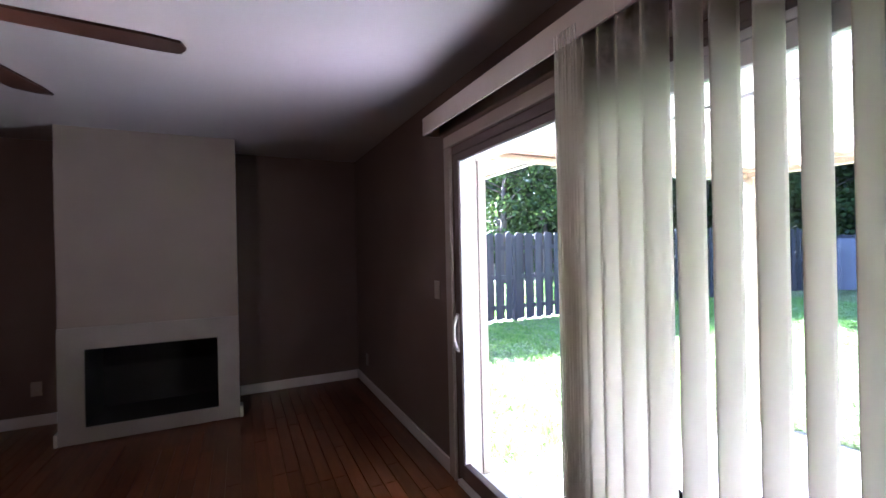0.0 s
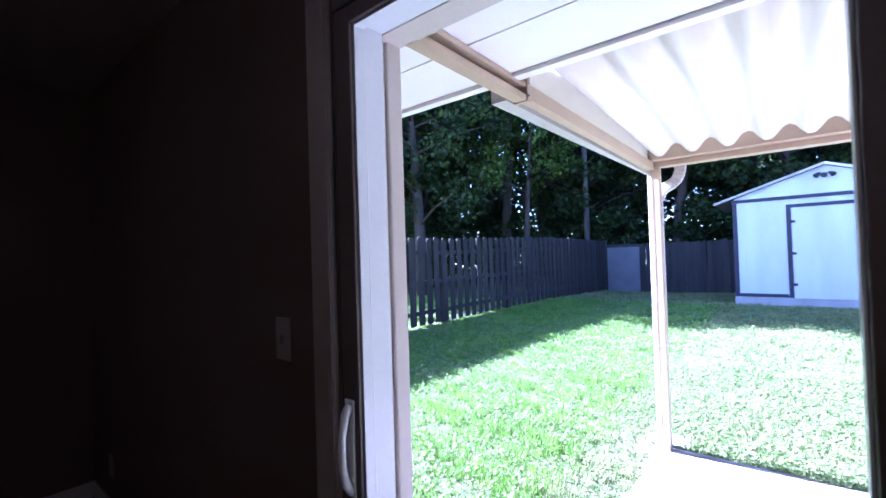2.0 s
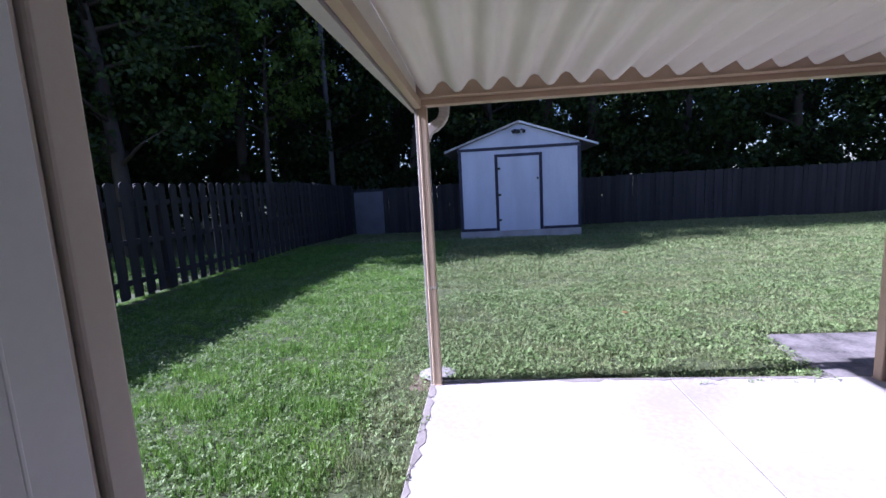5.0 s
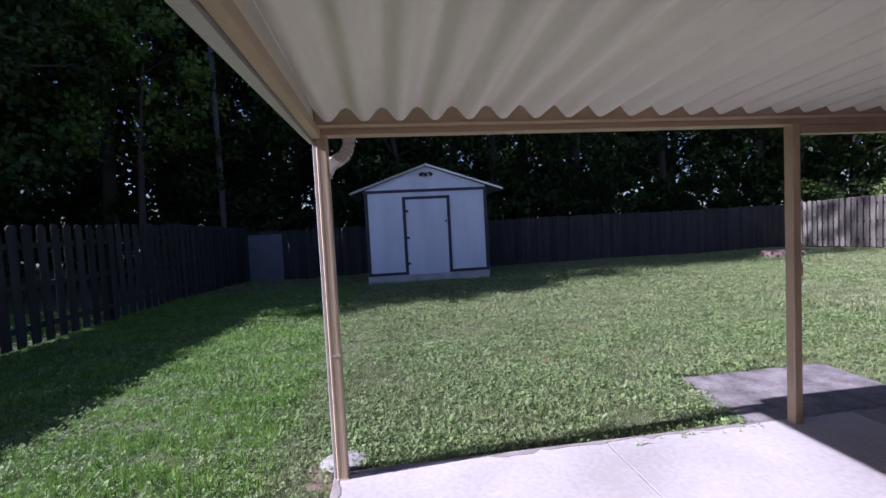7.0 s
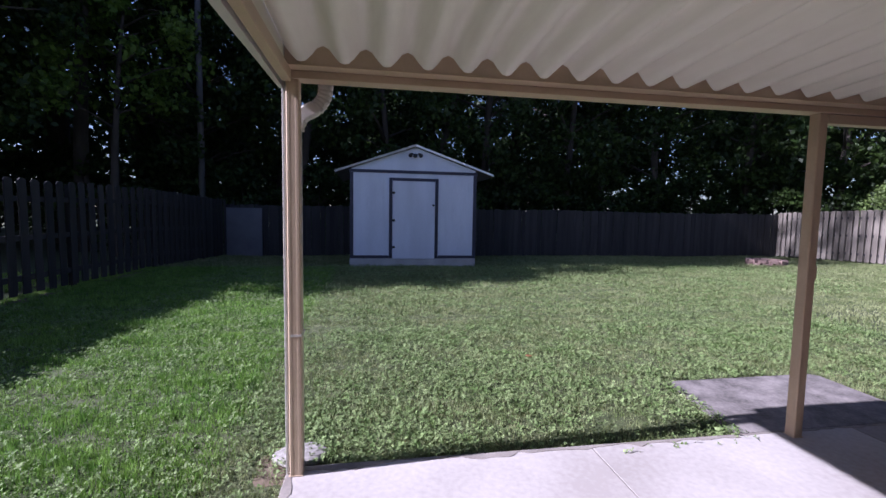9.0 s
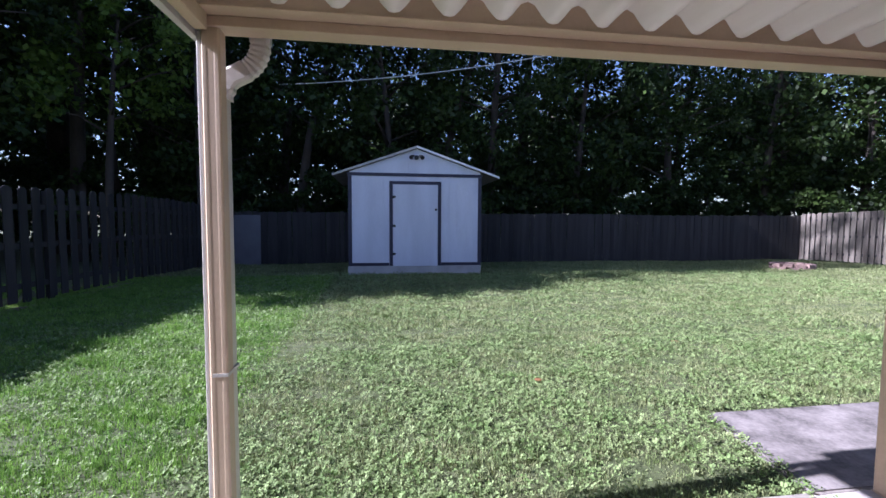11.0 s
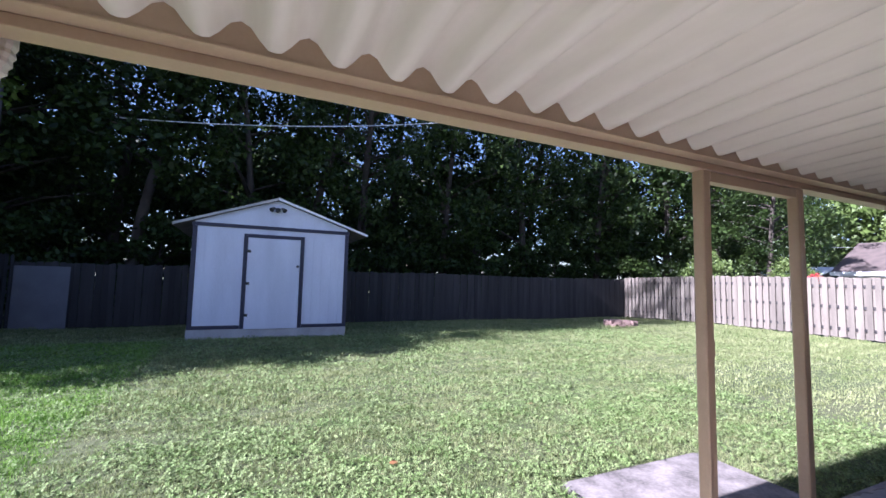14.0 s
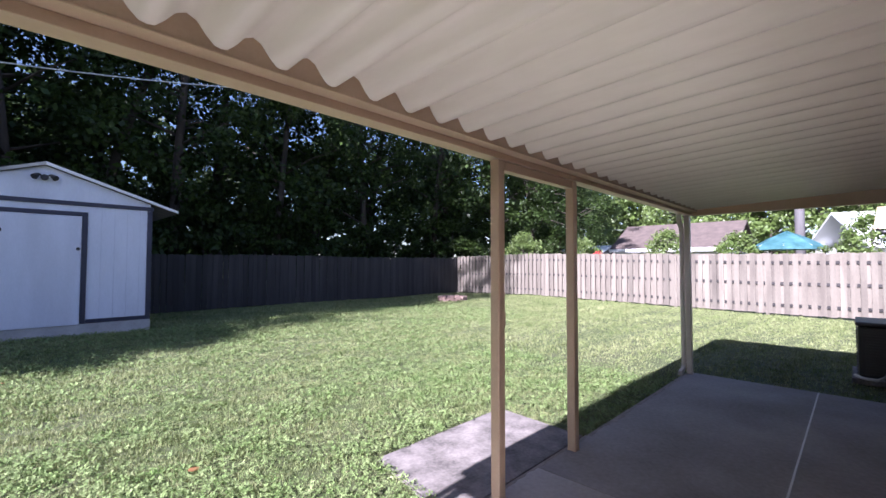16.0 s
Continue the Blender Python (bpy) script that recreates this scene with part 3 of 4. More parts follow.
part("latch_plate", boxes((3.164, 3.176, -0.02, 0.012, 1.03, 1.12), bevel=0.003), M_TAN, cover)


def rect_tube(points, w, d, ribs=()):
    """A downspout of rounded rectangular section; rings named in ribs are swollen a little."""
    bm = bmesh.new()
    pts = [Vector(p) for p in points]
    rings = []
    for i, p in enumerate(pts):
        t = (pts[min(i + 1, len(pts) - 1)] - pts[max(i - 1, 0)]).normalized()
        v = Vector((0, 1, 0))
        u = v.cross(t).normalized()
        s = 0.87 if i in ribs else 1.0
        ring = []
        for a, b in ((-1, -0.7), (-0.7, -1), (0.7, -1), (1, -0.7), (1, 0.7), (0.7, 1), (-0.7, 1), (-1, 0.7)):
            ring.append(bm.verts.new(p + u * a * w / 2 * s + v * b * d / 2 * s))
        rings.append(ring)
    for r0, r1 in zip(rings, rings[1:]):
        for k in range(8):
            bm.faces.new((r0[k], r0[(k + 1) % 8], r1[(k + 1) % 8], r1[k]))
    bm.faces.new(rings[0])
    bm.faces.new(rings[-1])
    bmesh.ops.recalc_face_normals(bm, faces=bm.faces[:])
    return bm


def downspout(x, y, outlet, foot, shoe, w=0.046, d=0.044):
    """outlet: where it leaves the gutter; foot: where the straight pipe stands, both from the post's middle."""
    ds = thing("downspout", "pale ribbed metal downspout strapped to a patio post", "downspout", "downspouts", at=(x, y, 0))
    side = 1 if outlet > foot else -1
    arc = []
    for k in range(13):
        a = radians(64 * k / 12)
        arc.append((outlet - side * 0.10 * (1 - math.cos(a)), 0, 2.05 - 0.12 * math.sin(a)))
    e = arc[-1]
    arc = [(outlet, 0, 2.118), (outlet, 0, 2.08)] + arc
    z0 = e[2] - 0.55 * abs(e[0] - foot) - 0.06
    run = [(e[0] + (foot - e[0]) * f, 0, e[2] + (z0 + 0.06 - e[2]) * f) for f in (0.3, 0.6)]
    curve = [(foot + side * 0.02, 0, z0 + 0.055), (foot + side * 0.012, 0, z0 + 0.04), (foot + side * 0.005, 0, z0 + 0.02), (foot, 0, z0)]
    part("elbow", rect_tube(arc + run + curve, 0.076, 0.05, ribs=(3, 5, 7, 9, 11, 13, 17, 19)), M_GUTTER, ds)
    end = [(foot, 0, z0), (foot, 0, 0.9), (foot, 0, 0.14 if shoe else -0.01)]
    if shoe:
        end += [(foot - 0.01, 0, 0.09), (foot - 0.05, 0, 0.055), (foot - 0.18, 0, 0.03)]
    part("pipe", rect_tube(end, w, d), M_GUTTER, ds)
    part("strap", boxes((foot - w / 2 - 0.002, 0.035, -y - 0.0345, 0.0235, 0.755, 0.768)), M_GUTTER, ds)
    return ds


downspout(0.0, 0.070, 0.15, 0.002, False, 0.046, 0.064)
part("side_channel", boxes((-0.054, -0.038, -0.018, 0.024, 0.008, 2.05), bevel=0.003), M_GUTTER, cover, "narrow pale channel along the corner post")
downspout(7.24, 0.062, -0.15, -0.03, True, 0.062)


# stone splash block at the corner post
def splash_stone(x, y, z):
    bm = bmesh.new()
    bmesh.ops.create_icosphere(bm, subdivisions=4, radius=1)
    for v in bm.verts:
        v.co *= 1 + 0.12 * noise.noise(v.co * 1.7) + 0.06 * noise.noise(v.co * 5) + 0.05 * noise.noise(v.co * 14)
        v.co = Vector((v.co.x * 0.16, v.co.y * 0.12, v.co.z * 0.026))
    ob = part("splash_stone", bm, M_STONE, None, "", True)
    ob.location = (x, y, z)
    tagged(ob, "flat pale stone below the downspout", "stone")


splash_stone(-0.01, 0.20, -0.012)


def bare_patch(name, label, cx, cy, rx, ry, seed):
    """A thin uneven patch of bare soil lying on the lawn."""
    bm = bmesh.new()
    n = 28
    mid = bm.verts.new((cx, cy, float(ground_z(cx, cy)) + 0.02))
    ring = []
    for k in range(n):
        a = 2 * math.pi * k / n
        f = 1 + 0.3 * noise.noise(Vector((math.cos(a) * 2, math.sin(a) * 2, seed)))
        x, y = cx + rx * f * math.cos(a), cy + ry * f * math.sin(a)
        ring.append(bm.verts.new((x, y, float(ground_z(x, y)) - 0.004)))
    for k in range(n):
        bm.faces.new((mid, ring[k], ring[(k + 1) % n]))
    setting(name, bm, M_BARE, label, "soil")


bare_patch("bare_soil", "bare brown soil round the corner post", -0.06, 0.16, 0.24, 0.24, 2.0)
for k in range(7):
    yy = -0.6 + 1.9 * k
    bare_patch("bare_soil", "bare soil and litter along the fence foot", -5.25 + 0.074 * (yy + 1.2), yy, 0.16, 1.1, 5.0 + k)


def edge_grime(along, a, b, edge, depth, seed):
    """A film of dirt with a ragged inner border along a slab's edge."""
    bm = bmesh.new()
    n = int((b - a) / 0.06) + 2
    rows = []
    for k in range(n):
        u = a + (b - a) * k / (n - 1)
        w = depth * max(0.12, 0.5 + 0.9 * noise.noise(Vector((u * 2.3, seed, 0))) + 0.8 * noise.noise(Vector((u * 14, seed, 4))))
        pts = ((u, edge), (u, edge + w)) if along == "x" else ((edge, u), (edge + w, u))
        rows.append([bm.verts.new((*q, z)) for q in pts for z in (0.0005, 0.003)])
    for r0, r1 in zip(rows, rows[1:]):
        bm.faces.new((r0[1], r1[1], r1[3], r0[3]))
        bm.faces.new((r0[2], r0[3], r1[3], r1[2]))
    part("grime", bm, M_GRIME, patio, "ragged dark dirt film")


edge_grime("x", -0.05, 2.75, 0.053, -0.06, 1.0)
edge_grime("y", -2.45, 0.0, -0.053, 0.07, 2.0)
edge_grime("x", 2.75, 4.4, 0.055, -0.035, 3.0)
edge_grime("x", 4.4, 7.2, 0.045, -0.06, 4.0)


# ---- shed ----
def build_shed():
    X0, X1, Y, D = -0.19, 2.99, 8.63, 2.7
    zb, ze, zp, xm = 0.31, 2.47, 3.17, 1.42
    s = thing("shed", "white garden shed with navy trim and closed door", "shed", at=(0, 0, 0.1))
    dz = -0.1
    under = lambda x: (zp + 0.03 - 0.058 - (zp + 0.03 - 2.50) * abs(x - xm) / (2.04 if x > xm else 2.0))
    wallp = [(X0, zb + dz), (X1, zb + dz), (X1, under(X1) + dz), (xm, under(xm) + dz), (X0, under(X0) + dz)]
    body = part("wall", extrude(wallp, "y", Y, Y + D), M_SHED, s)
    part("skirt", boxes((X0 - 0.04, X1 + 0.03, Y - 0.02, Y + D, -0.02, zb + dz - 0.003), bevel=0.004), M_SKIRT, s, "weathered grey skirt board")
    # siding boards, with shallow grooves between them
    w = 0.20
    n = 0
    x = X0 + 0.005
    while x < X1 - 0.02:
        x1 = min(x + w, X1 - 0.005)
        zt = min(under(x), under(x1)) - 0.004
        part("siding_board", boxes((x + 0.0008, x1 - 0.0008, Y - 0.010, Y - 0.0005, zb + dz + 0.001, zt + dz), bevel=0.0008), M_SHED, s)
        x = x1
    t = 0.055
    part("corner_trim", boxes((X0 - 0.03, X0 + t, Y - 0.026, Y - 0.011, zb + dz, ze + dz), bevel=0.003), M_NAVY, s)
    part("corner_trim", boxes((X1 - t, X1 + 0.03, Y - 0.026, Y - 0.011, zb + dz, ze + dz), bevel=0.003), M_NAVY, s)
    part("corner_trim", boxes((X1 + 0.001, X1 + 0.03, Y - 0.0105, Y + 0.09, zb + dz, ze + dz)), M_NAVY, s)
    part("band", boxes((X0 - 0.05, X1 + 0.05, Y - 0.028, Y - 0.011, ze + dz + 0.003, ze + dz + 0.08), bevel=0.003), M_NAVY, s)
    for a, b in ((X0 + t, 0.75), (2.02, X1 - t)):
        part("base_trim", boxes((a, b, Y - 0.026, Y - 0.011, zb + dz, zb + dz + 0.075), bevel=0.003), M_NAVY, s)
    d = part("door", boxes((0.845, 1.925, Y - 0.04, Y - 0.0105, zb + dz - 0.01, 2.275 + dz), bevel=0.004), M_SHED, s, "plain white painted door")
    part("door_trim", boxes((0.755, 0.835, Y - 0.034, Y - 0.011, zb + dz, 2.36 + dz), (1.935, 2.015, Y - 0.034, Y - 0.011, zb + dz, 2.36 + dz), (0.837, 1.933, Y - 0.034, Y - 0.011, 2.285 + dz, 2.36 + dz), bevel=0.003), M_NAVY, s)
    for z in (0.6, 1.28, 1.98):
        part("hinge", boxes((0.83, 0.905, Y - 0.048, Y - 0.041, z + dz - 0.03, z + dz + 0.03), bevel=0.003), M_RUBBER, d)
    part("knob", tube([(1.885, Y - 0.04, 1.68 + dz), (1.885, Y - 0.06, 1.68 + dz), (1.885, Y - 0.085, 1.68 + dz)], [0.012, 0.03, 0.02], 12), M_RUBBER, d)
    # roof slopes with overhang, white fascia on the gable, coloured grey on the left for shade
    for sg, xe in ((-1, -0.58), (1, 3.46)):
        zz = zp + dz + 0.03
        zz2 = 2.50 + dz
        part("roof", extrude([(xm, zz), (xm, zz - 0.055), (xe, zz2 - 0.05), (xe, zz2)], "y", Y - 0.07, Y + D + 0.15), M_SHINGLE, s)
        part("fascia", extrude([(xm, zz + 0.006), (xm, zz - 0.05), (xe, zz2 - 0.045), (xe, zz2 + 0.006)], "y", Y - 0.095, Y - 0.072), M_HOUSE if sg > 0 else M_SKIRT, s)
    lamp = thing("flood_light", "dark twin flood light on the shed gable", "light", at=(1.41, Y - 0.012, 2.93))
    part("back_plate", tube([(0, 0, 0), (0, -0.04, 0)], [0.055, 0.05], 14), M_AC, lamp)
    for sx in (-1, 1):
        part("arm", tube([(sx * 0.03, -0.03, 0.02), (sx * 0.08, -0.06, 0.05), (sx * 0.13, -0.07, 0.03)], 0.012, 8), M_AC, lamp)
        part("lamp_head", tube([(sx * 0.08, -0.05, 0.04), (sx * 0.11, -0.08, 0.015), (sx * 0.14, -0.12, -0.02)], [0.025, 0.04, 0.052], 14), M_AC, lamp)


build_shed()


# ---- woods ----
def leaf_cloud(centres, radii, per, size, rng, flat=0.75):
    """Many small pointed leaves, gathered in clumps; returns vertices and quads."""
    n = len(centres) * per
    c = np.repeat(centres, per, 0)
    r = np.repeat(radii, per)
    d = rng.normal(size=(n, 3))
    d /= np.linalg.norm(d, axis=1, keepdims=True)
    p = c + d * (r * rng.random(n) ** 0.45)[:, None] * np.array([1, 1, flat])
    a = rng.normal(size=(n, 3)) + np.array([0, 0, -0.35])
    a /= np.linalg.norm(a, axis=1, keepdims=True)
    b = np.cross(a, rng.normal(size=(n, 3)))
    b /= np.linalg.norm(b, axis=1, keepdims=True)
    s = size * (0.6 + 0.8 * rng.random(n))[:, None]
    nrm = np.cross(a, b)
    v = np.stack([p, p + a * s * 0.5 + b * s * 0.33 + nrm * s * 0.06, p + a * s * 1.05, p + a * s * 0.45 - b * s * 0.33 + nrm * s * 0.06], 1)
    i = np.arange(n)[:, None] * 4
    return v.reshape(-1, 3), i + np.array([[0, 1, 2, 3]])


def tree_thing(label, seed, height, radius, low, clumps, per, size, leaf=M_LEAF, trunk=0.16, name="tree", group="woods"):
    rng = np.random.default_rng(seed)
    t = thing(name, label, "tree" if name == "tree" else "bush", group)
    lean = rng.normal(size=2) * 0.025
    pts = [(lean[0] * z * z * 0.3, lean[1] * z * z * 0.3, z) for z in np.linspace(-0.2, height * 0.88, 9)]
    stem = tube(pts, [trunk * (1.25 - 0.98 * k / 8) for k in range(9)], 9)
    cs, rs = [], []
    for k in range(clumps):
        z = low + (height - low) * rng.random() ** 0.85
        f = (z - low) / (height - low)
        rr = radius * (math.sin(math.pi * min(0.97, 0.16 + 0.84 * f)) ** 0.7) * (0.45 + 0.6 * rng.random())
        a = rng.random() * 2 * math.pi
        e = np.array([rr * math.cos(a), rr * math.sin(a), z])
        cs.append(e)
        rs.append(0.4 + 0.55 * rng.random())
        if k % 5 == 0 and f < 0.85:
            z0 = z - 0.35 * rr
            q = np.array([lean[0] * z0 * z0 * 0.3, lean[1] * z0 * z0 * 0.3, max(0.5, z0)])
            m = (q + e) / 2 + np.array([0, 0, 0.15])
            limb = tube([tuple(q), tuple(m), tuple(e)], [trunk * 0.34, trunk * 0.2, trunk * 0.06], 5)
            me = bpy.data.meshes.new("limb")
            limb.to_mesh(me)
            limb.free()
            stem.from_mesh(me)
            bpy.data.meshes.remove(me)
    part("trunk", stem, M_BARK, t, "", True)
    v, f = leaf_cloud(np.array(cs), np.array(rs) * radius / 3.2, per, size, rng)
    cr = new("crown", mesh_np("crown", v, f, leaf))
    cr.parent = t
    return t


WOODS = "broadleaf tree in full dark green leaf"
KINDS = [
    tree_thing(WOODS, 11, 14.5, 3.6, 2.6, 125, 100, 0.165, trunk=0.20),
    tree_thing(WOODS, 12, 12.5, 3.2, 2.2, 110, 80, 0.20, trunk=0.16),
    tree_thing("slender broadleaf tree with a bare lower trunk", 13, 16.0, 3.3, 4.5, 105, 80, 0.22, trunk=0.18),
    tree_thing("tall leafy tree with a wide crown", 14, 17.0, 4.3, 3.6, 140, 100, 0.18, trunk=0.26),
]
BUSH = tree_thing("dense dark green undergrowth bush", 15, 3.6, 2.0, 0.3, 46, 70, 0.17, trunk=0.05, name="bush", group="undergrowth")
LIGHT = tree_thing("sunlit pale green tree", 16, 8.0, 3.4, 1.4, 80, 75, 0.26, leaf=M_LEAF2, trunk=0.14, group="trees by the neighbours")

PLACES = [  # kind, x, y, turn, size
    (1, -12.6, 5.9, 20, 0.84), (3, -14.5, 9.5, 300, 1.12), (0, -12.6, 11.8, 70, 1.32), (0, -16.5, 12.2, 160, 1.6), (0, -11.4, 9.6, 250, 1.0), (1, -12.0, 7.6, 110, 0.8), (0, -9.6, 8.1, 80, 0.95), (0, -18.5, 11.4, 40, 1.35), (2, -9.6, 14.2, 10, 1.15), (3, -15.5, 14.0, 200, 1.8), (1, -16.0, 8.0, 140, 1.15),
    (2, -8.0, 17.5, 250, 0.95), (1, -6.2, 15.6, 33, 0.9), (0, -4.0, 18.6, 310, 1.05), (2, -2.6, 15.2, 120, 0.92), (3, -0.6, 20.5, 45, 1.05),
    (1, 1.0, 15.4, 80, 0.95), (2, 3.0, 17.2, 15, 1.0), (0, 5.0, 15.6, 190, 0.9), (3, 7.4, 19.0, 100, 1.0), (1, 8.6, 15.3, 275, 1.0),
    (2, 11.0, 17.0, 60, 0.95), (0, 13.0, 15.5, 340, 0.85), (3, 15.6, 18.8, 20, 0.9), (1, 17.2, 15.0, 210, 1.0), (0, 19.6, 16.4, 130, 0.95), (3, 22.5, 17.0, 200, 0.85),
    (3, -11.5, 22.0, 160, 1.1), (0, -7.0, 23.5, 20, 1.15), (3, 4.0, 24.5, 300, 1.1), (0, 11.0, 24.0, 240, 1.1), (3, -20.0, 20.0, 30, 1.15), (0, 19.5, 24.0, 75, 1.0), (0, -17.5, 14.5, 250, 1.1),
    (1, 23.5, 21.0, 15, 0.8), (3, -21.5, 10.5, 15, 1.0), (0, -19.0, 16.5, 95, 1.7), (2, -25.0, 14.0, 45, 1.1), (0, -13.0, 18.5, 215, 1.9), (3, -24.0, 20.0, 300, 1.5),
    (0, 23.6, 12.6, 25, 0.8), (3, 27.5, 13.2, 140, 0.85), (1, 20.6, 13.6, 260, 0.95), (0, 31.0, 17.0, 70, 0.8), (0, 22.6, 9.8, 150, 0.62), (1, 25.2, 11.6, 50, 0.7),
]
used = set()
for k, x, y, a, s in PLACES:
    m = pose(x, y, float(ground_z(x, y)), 0, 0, a)
    if k in used:
        ob = copy_thing(KINDS[k], m)
    else:
        ob = KINDS[k]
        ob.matrix_basis = m
        used.add(k)
    ob.scale = (s, s, s)
first = True
for x, y, a, s in [(-9.2, 13.4, 0, 0.9), (-6.8, 14.2, 50, 1.0), (-4.6, 13.9, 100, 0.85), (-1.8, 13.8, 160, 0.9), (0.8, 13.9, 210, 1.0), (3.4, 13.9, 250, 0.9), (5.8, 13.8, 300, 1.0), (8.0, 14.0, 20, 0.9),
                   (10.2, 13.9, 70, 1.0), (12.4, 13.9, 140, 0.85), (14.6, 14.1, 190, 0.9), (17.4, 13.6, 230, 1.0), (20.0, 13.0, 280, 1.05), (-13.2, 12.0, 320, 1.1), (-14.5, 9.0, 10, 1.0),
                   (-12.0, 16.5, 60, 1.1), (-2.5, 22.0, 90, 1.6), (7.0, 23.0, 130, 1.6), (15.0, 22.5, 170, 1.6), (-16, 18, 200, 1.6), (-7.5, 20.0, 250, 1.5), (2.0, 27.0, 300, 2.2), (12.0, 28.0, 40, 2.2), (-12, 28, 80, 2.2)]:
    y = y + 1.0 if y > 12.5 and x < 15 else y
    m = pose(x, y, float(ground_z(x, y)) - 0.05, 0, 0, a)
    ob = BUSH if first else copy_thing(BUSH, m)
    if first:
        BUSH.matrix_basis = m
    ob.scale = (s, s, s)
    first = False
first = True
for x, y, a, s in [(18.9, 10.2, 0, 0.36), (19.4, 7.4, 80, 0.31), (34, 14, 120, 0.9), (40, 9, 30, 0.95), (45, 3.5, 200, 1.0), (44, -2, 290, 0.95), (36, 19, 10, 1.0), (52, 8, 50, 1.25), (54, -6, 100, 1.2), (23.5, -2.0, 60, 0.40), (21.0, 4.4, 140, 0.35), (22.0, 1.9, 250, 0.33), (50, 16, 0, 1.3), (58, 1, 220, 1.3), (46, 11, 15, 1.6), (48, 5.5, 95, 1.7), (47, 0.5, 185, 1.6), (42, 17, 260, 1.5), (51, -4, 330, 1.7)]:
    m = pose(x, y, 0, 0, 0, a)
    ob = LIGHT if first else copy_thing(LIGHT, m)
    if first:
        LIGHT.matrix_basis = m
    ob.scale = (s, s, s)
    first = False


# leaf colour replaces the sun that the western trees block
maple = tree_thing("young maple behind the cedar fence, sunlight painted into its yellow-green leaves", 17, 9.5, 2.6, 4.2, 60, 70, 0.17, leaf=M_LEAF3, trunk=0.11)
maple.matrix_basis = pose(-7.4, 12.0, float(ground_z(-7.4, 12.0)), 0, 0, 40)
maple_far = copy_thing(maple, pose(-9.4, 16.0, float(ground_z(-9.4, 16.0)), 0, 0, 200))
maple_far.scale = (1.25, 1.25, 1.25)


def far_woods():
    """Leaf masses of the deep woods, too far off to count, plus an added western sun block."""
    rng = np.random.default_rng(5)
    n = 520
    t = rng.random(n)
    x = -46 + 92 * t
    y = 31 + 9 * rng.random(n) - 0.006 * (x + 5) ** 2
    c = np.stack([x, y, 11 * rng.random(n) ** 0.9 + 0.4], 1)
    # Western mass: mostly out of view, added to keep sun off the back trees.
    wy = 7 + 27 * rng.random(560)
    west_shade = np.stack([-27 - 9 * rng.random(560), wy, np.where(wy > 14, 24, 12) * rng.random(560) + 0.4], 1)
    c = np.concatenate([c, west_shade])
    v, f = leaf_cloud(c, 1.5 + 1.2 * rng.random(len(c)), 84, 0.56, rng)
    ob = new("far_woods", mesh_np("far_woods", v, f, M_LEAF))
    tagged(ob, "dense dark foliage of the woods behind, with an added western sun block", "woods", kind="stuff")


far_woods()


# ---- fences ----
def picket_mesh(name, w, h, th, material, ear):
    pr = [(-w / 2, 0), (w / 2, 0), (w / 2, h - ear), (w / 2 - ear * 0.3, h - ear * 0.35), (w / 2 - ear, h), (-w / 2 + ear, h), (-w / 2 + ear * 0.3, h - ear * 0.35), (-w / 2, h - ear)]
    return mesh_of(name, extrude(pr, "y", -th / 2, th / 2), material)


def fence(label, a, b, face, material, pitch, w, both=True, height=1.78, ear=0.03, gap_bottom=0.05, seed=1, sep=0.032, rail=None):
    """Boards on rails between posts from a to b; face: the side (1 left, -1 right of a to b) of the first row of boards."""
    rng = random.Random(seed)
    f = thing("fence", label, "fence", at=(a[0], a[1], 0))
    d = Vector((b[0] - a[0], b[1] - a[1]))
    L = d.length
    ang = math.atan2(d.y, d.x)
    f.rotation_euler = (0, 0, ang)
    me = [picket_mesh("board", w * s, height, 0.018, material, ear) for s in (1.0, 0.96, 1.03)]
    ux, uy = d.x / L, d.y / L
    gz = lambda s: float(ground_z(a[0] + ux * s, a[1] + uy * s))
    k, s = 0, pitch / 2
    rows = ((sep, 0.0), (-sep, 0.5)) if both else ((sep, 0.0),)
    while s < L:
        for o, sh in rows:
            q = s + sh * pitch
            if q < L:
                piece("board", me[rng.randrange(3)], f, q, face * (o + (rng.random() - 0.5) * 0.004), gz(q) + gap_bottom + rng.uniform(-0.012, 0.012), rng.uniform(-1.5, 1.5),
                      sz=1 + rng.uniform(-0.008, 0.008)).rotation_euler.y = radians(rng.uniform(-0.5, 0.5))
        s += pitch
    post_me = mesh_of("fence_post", boxes((-0.045, 0.045, -sep + 0.012, sep - 0.012, 0, height + 0.02), bevel=0.004), material)
    q = 0.0
    while q <= L:
        nxt = min(q + 2.44, L)
        piece("fence_post", post_me, f, q, 0, gz(q) - 0.02)
        if nxt - q > 0.3:
            for z in (0.30, 0.92, 1.52):
                r = part("rail", boxes((0.046, nxt - q - 0.046, -sep + 0.0125, sep - 0.0125, -0.042, 0.042), bevel=0.002), rail or material, f)
                r.matrix_basis = Matrix.Translation((q, 0, gz(q) + z)) @ Matrix.Rotation(-math.atan2(gz(nxt) - gz(q), nxt - q), 4, "Y")
        q += 2.44
    return f


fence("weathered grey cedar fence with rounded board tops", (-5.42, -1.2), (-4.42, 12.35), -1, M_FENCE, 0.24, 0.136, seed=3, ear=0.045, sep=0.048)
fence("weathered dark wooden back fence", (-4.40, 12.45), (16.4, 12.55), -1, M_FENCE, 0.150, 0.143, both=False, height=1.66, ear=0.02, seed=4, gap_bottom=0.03)
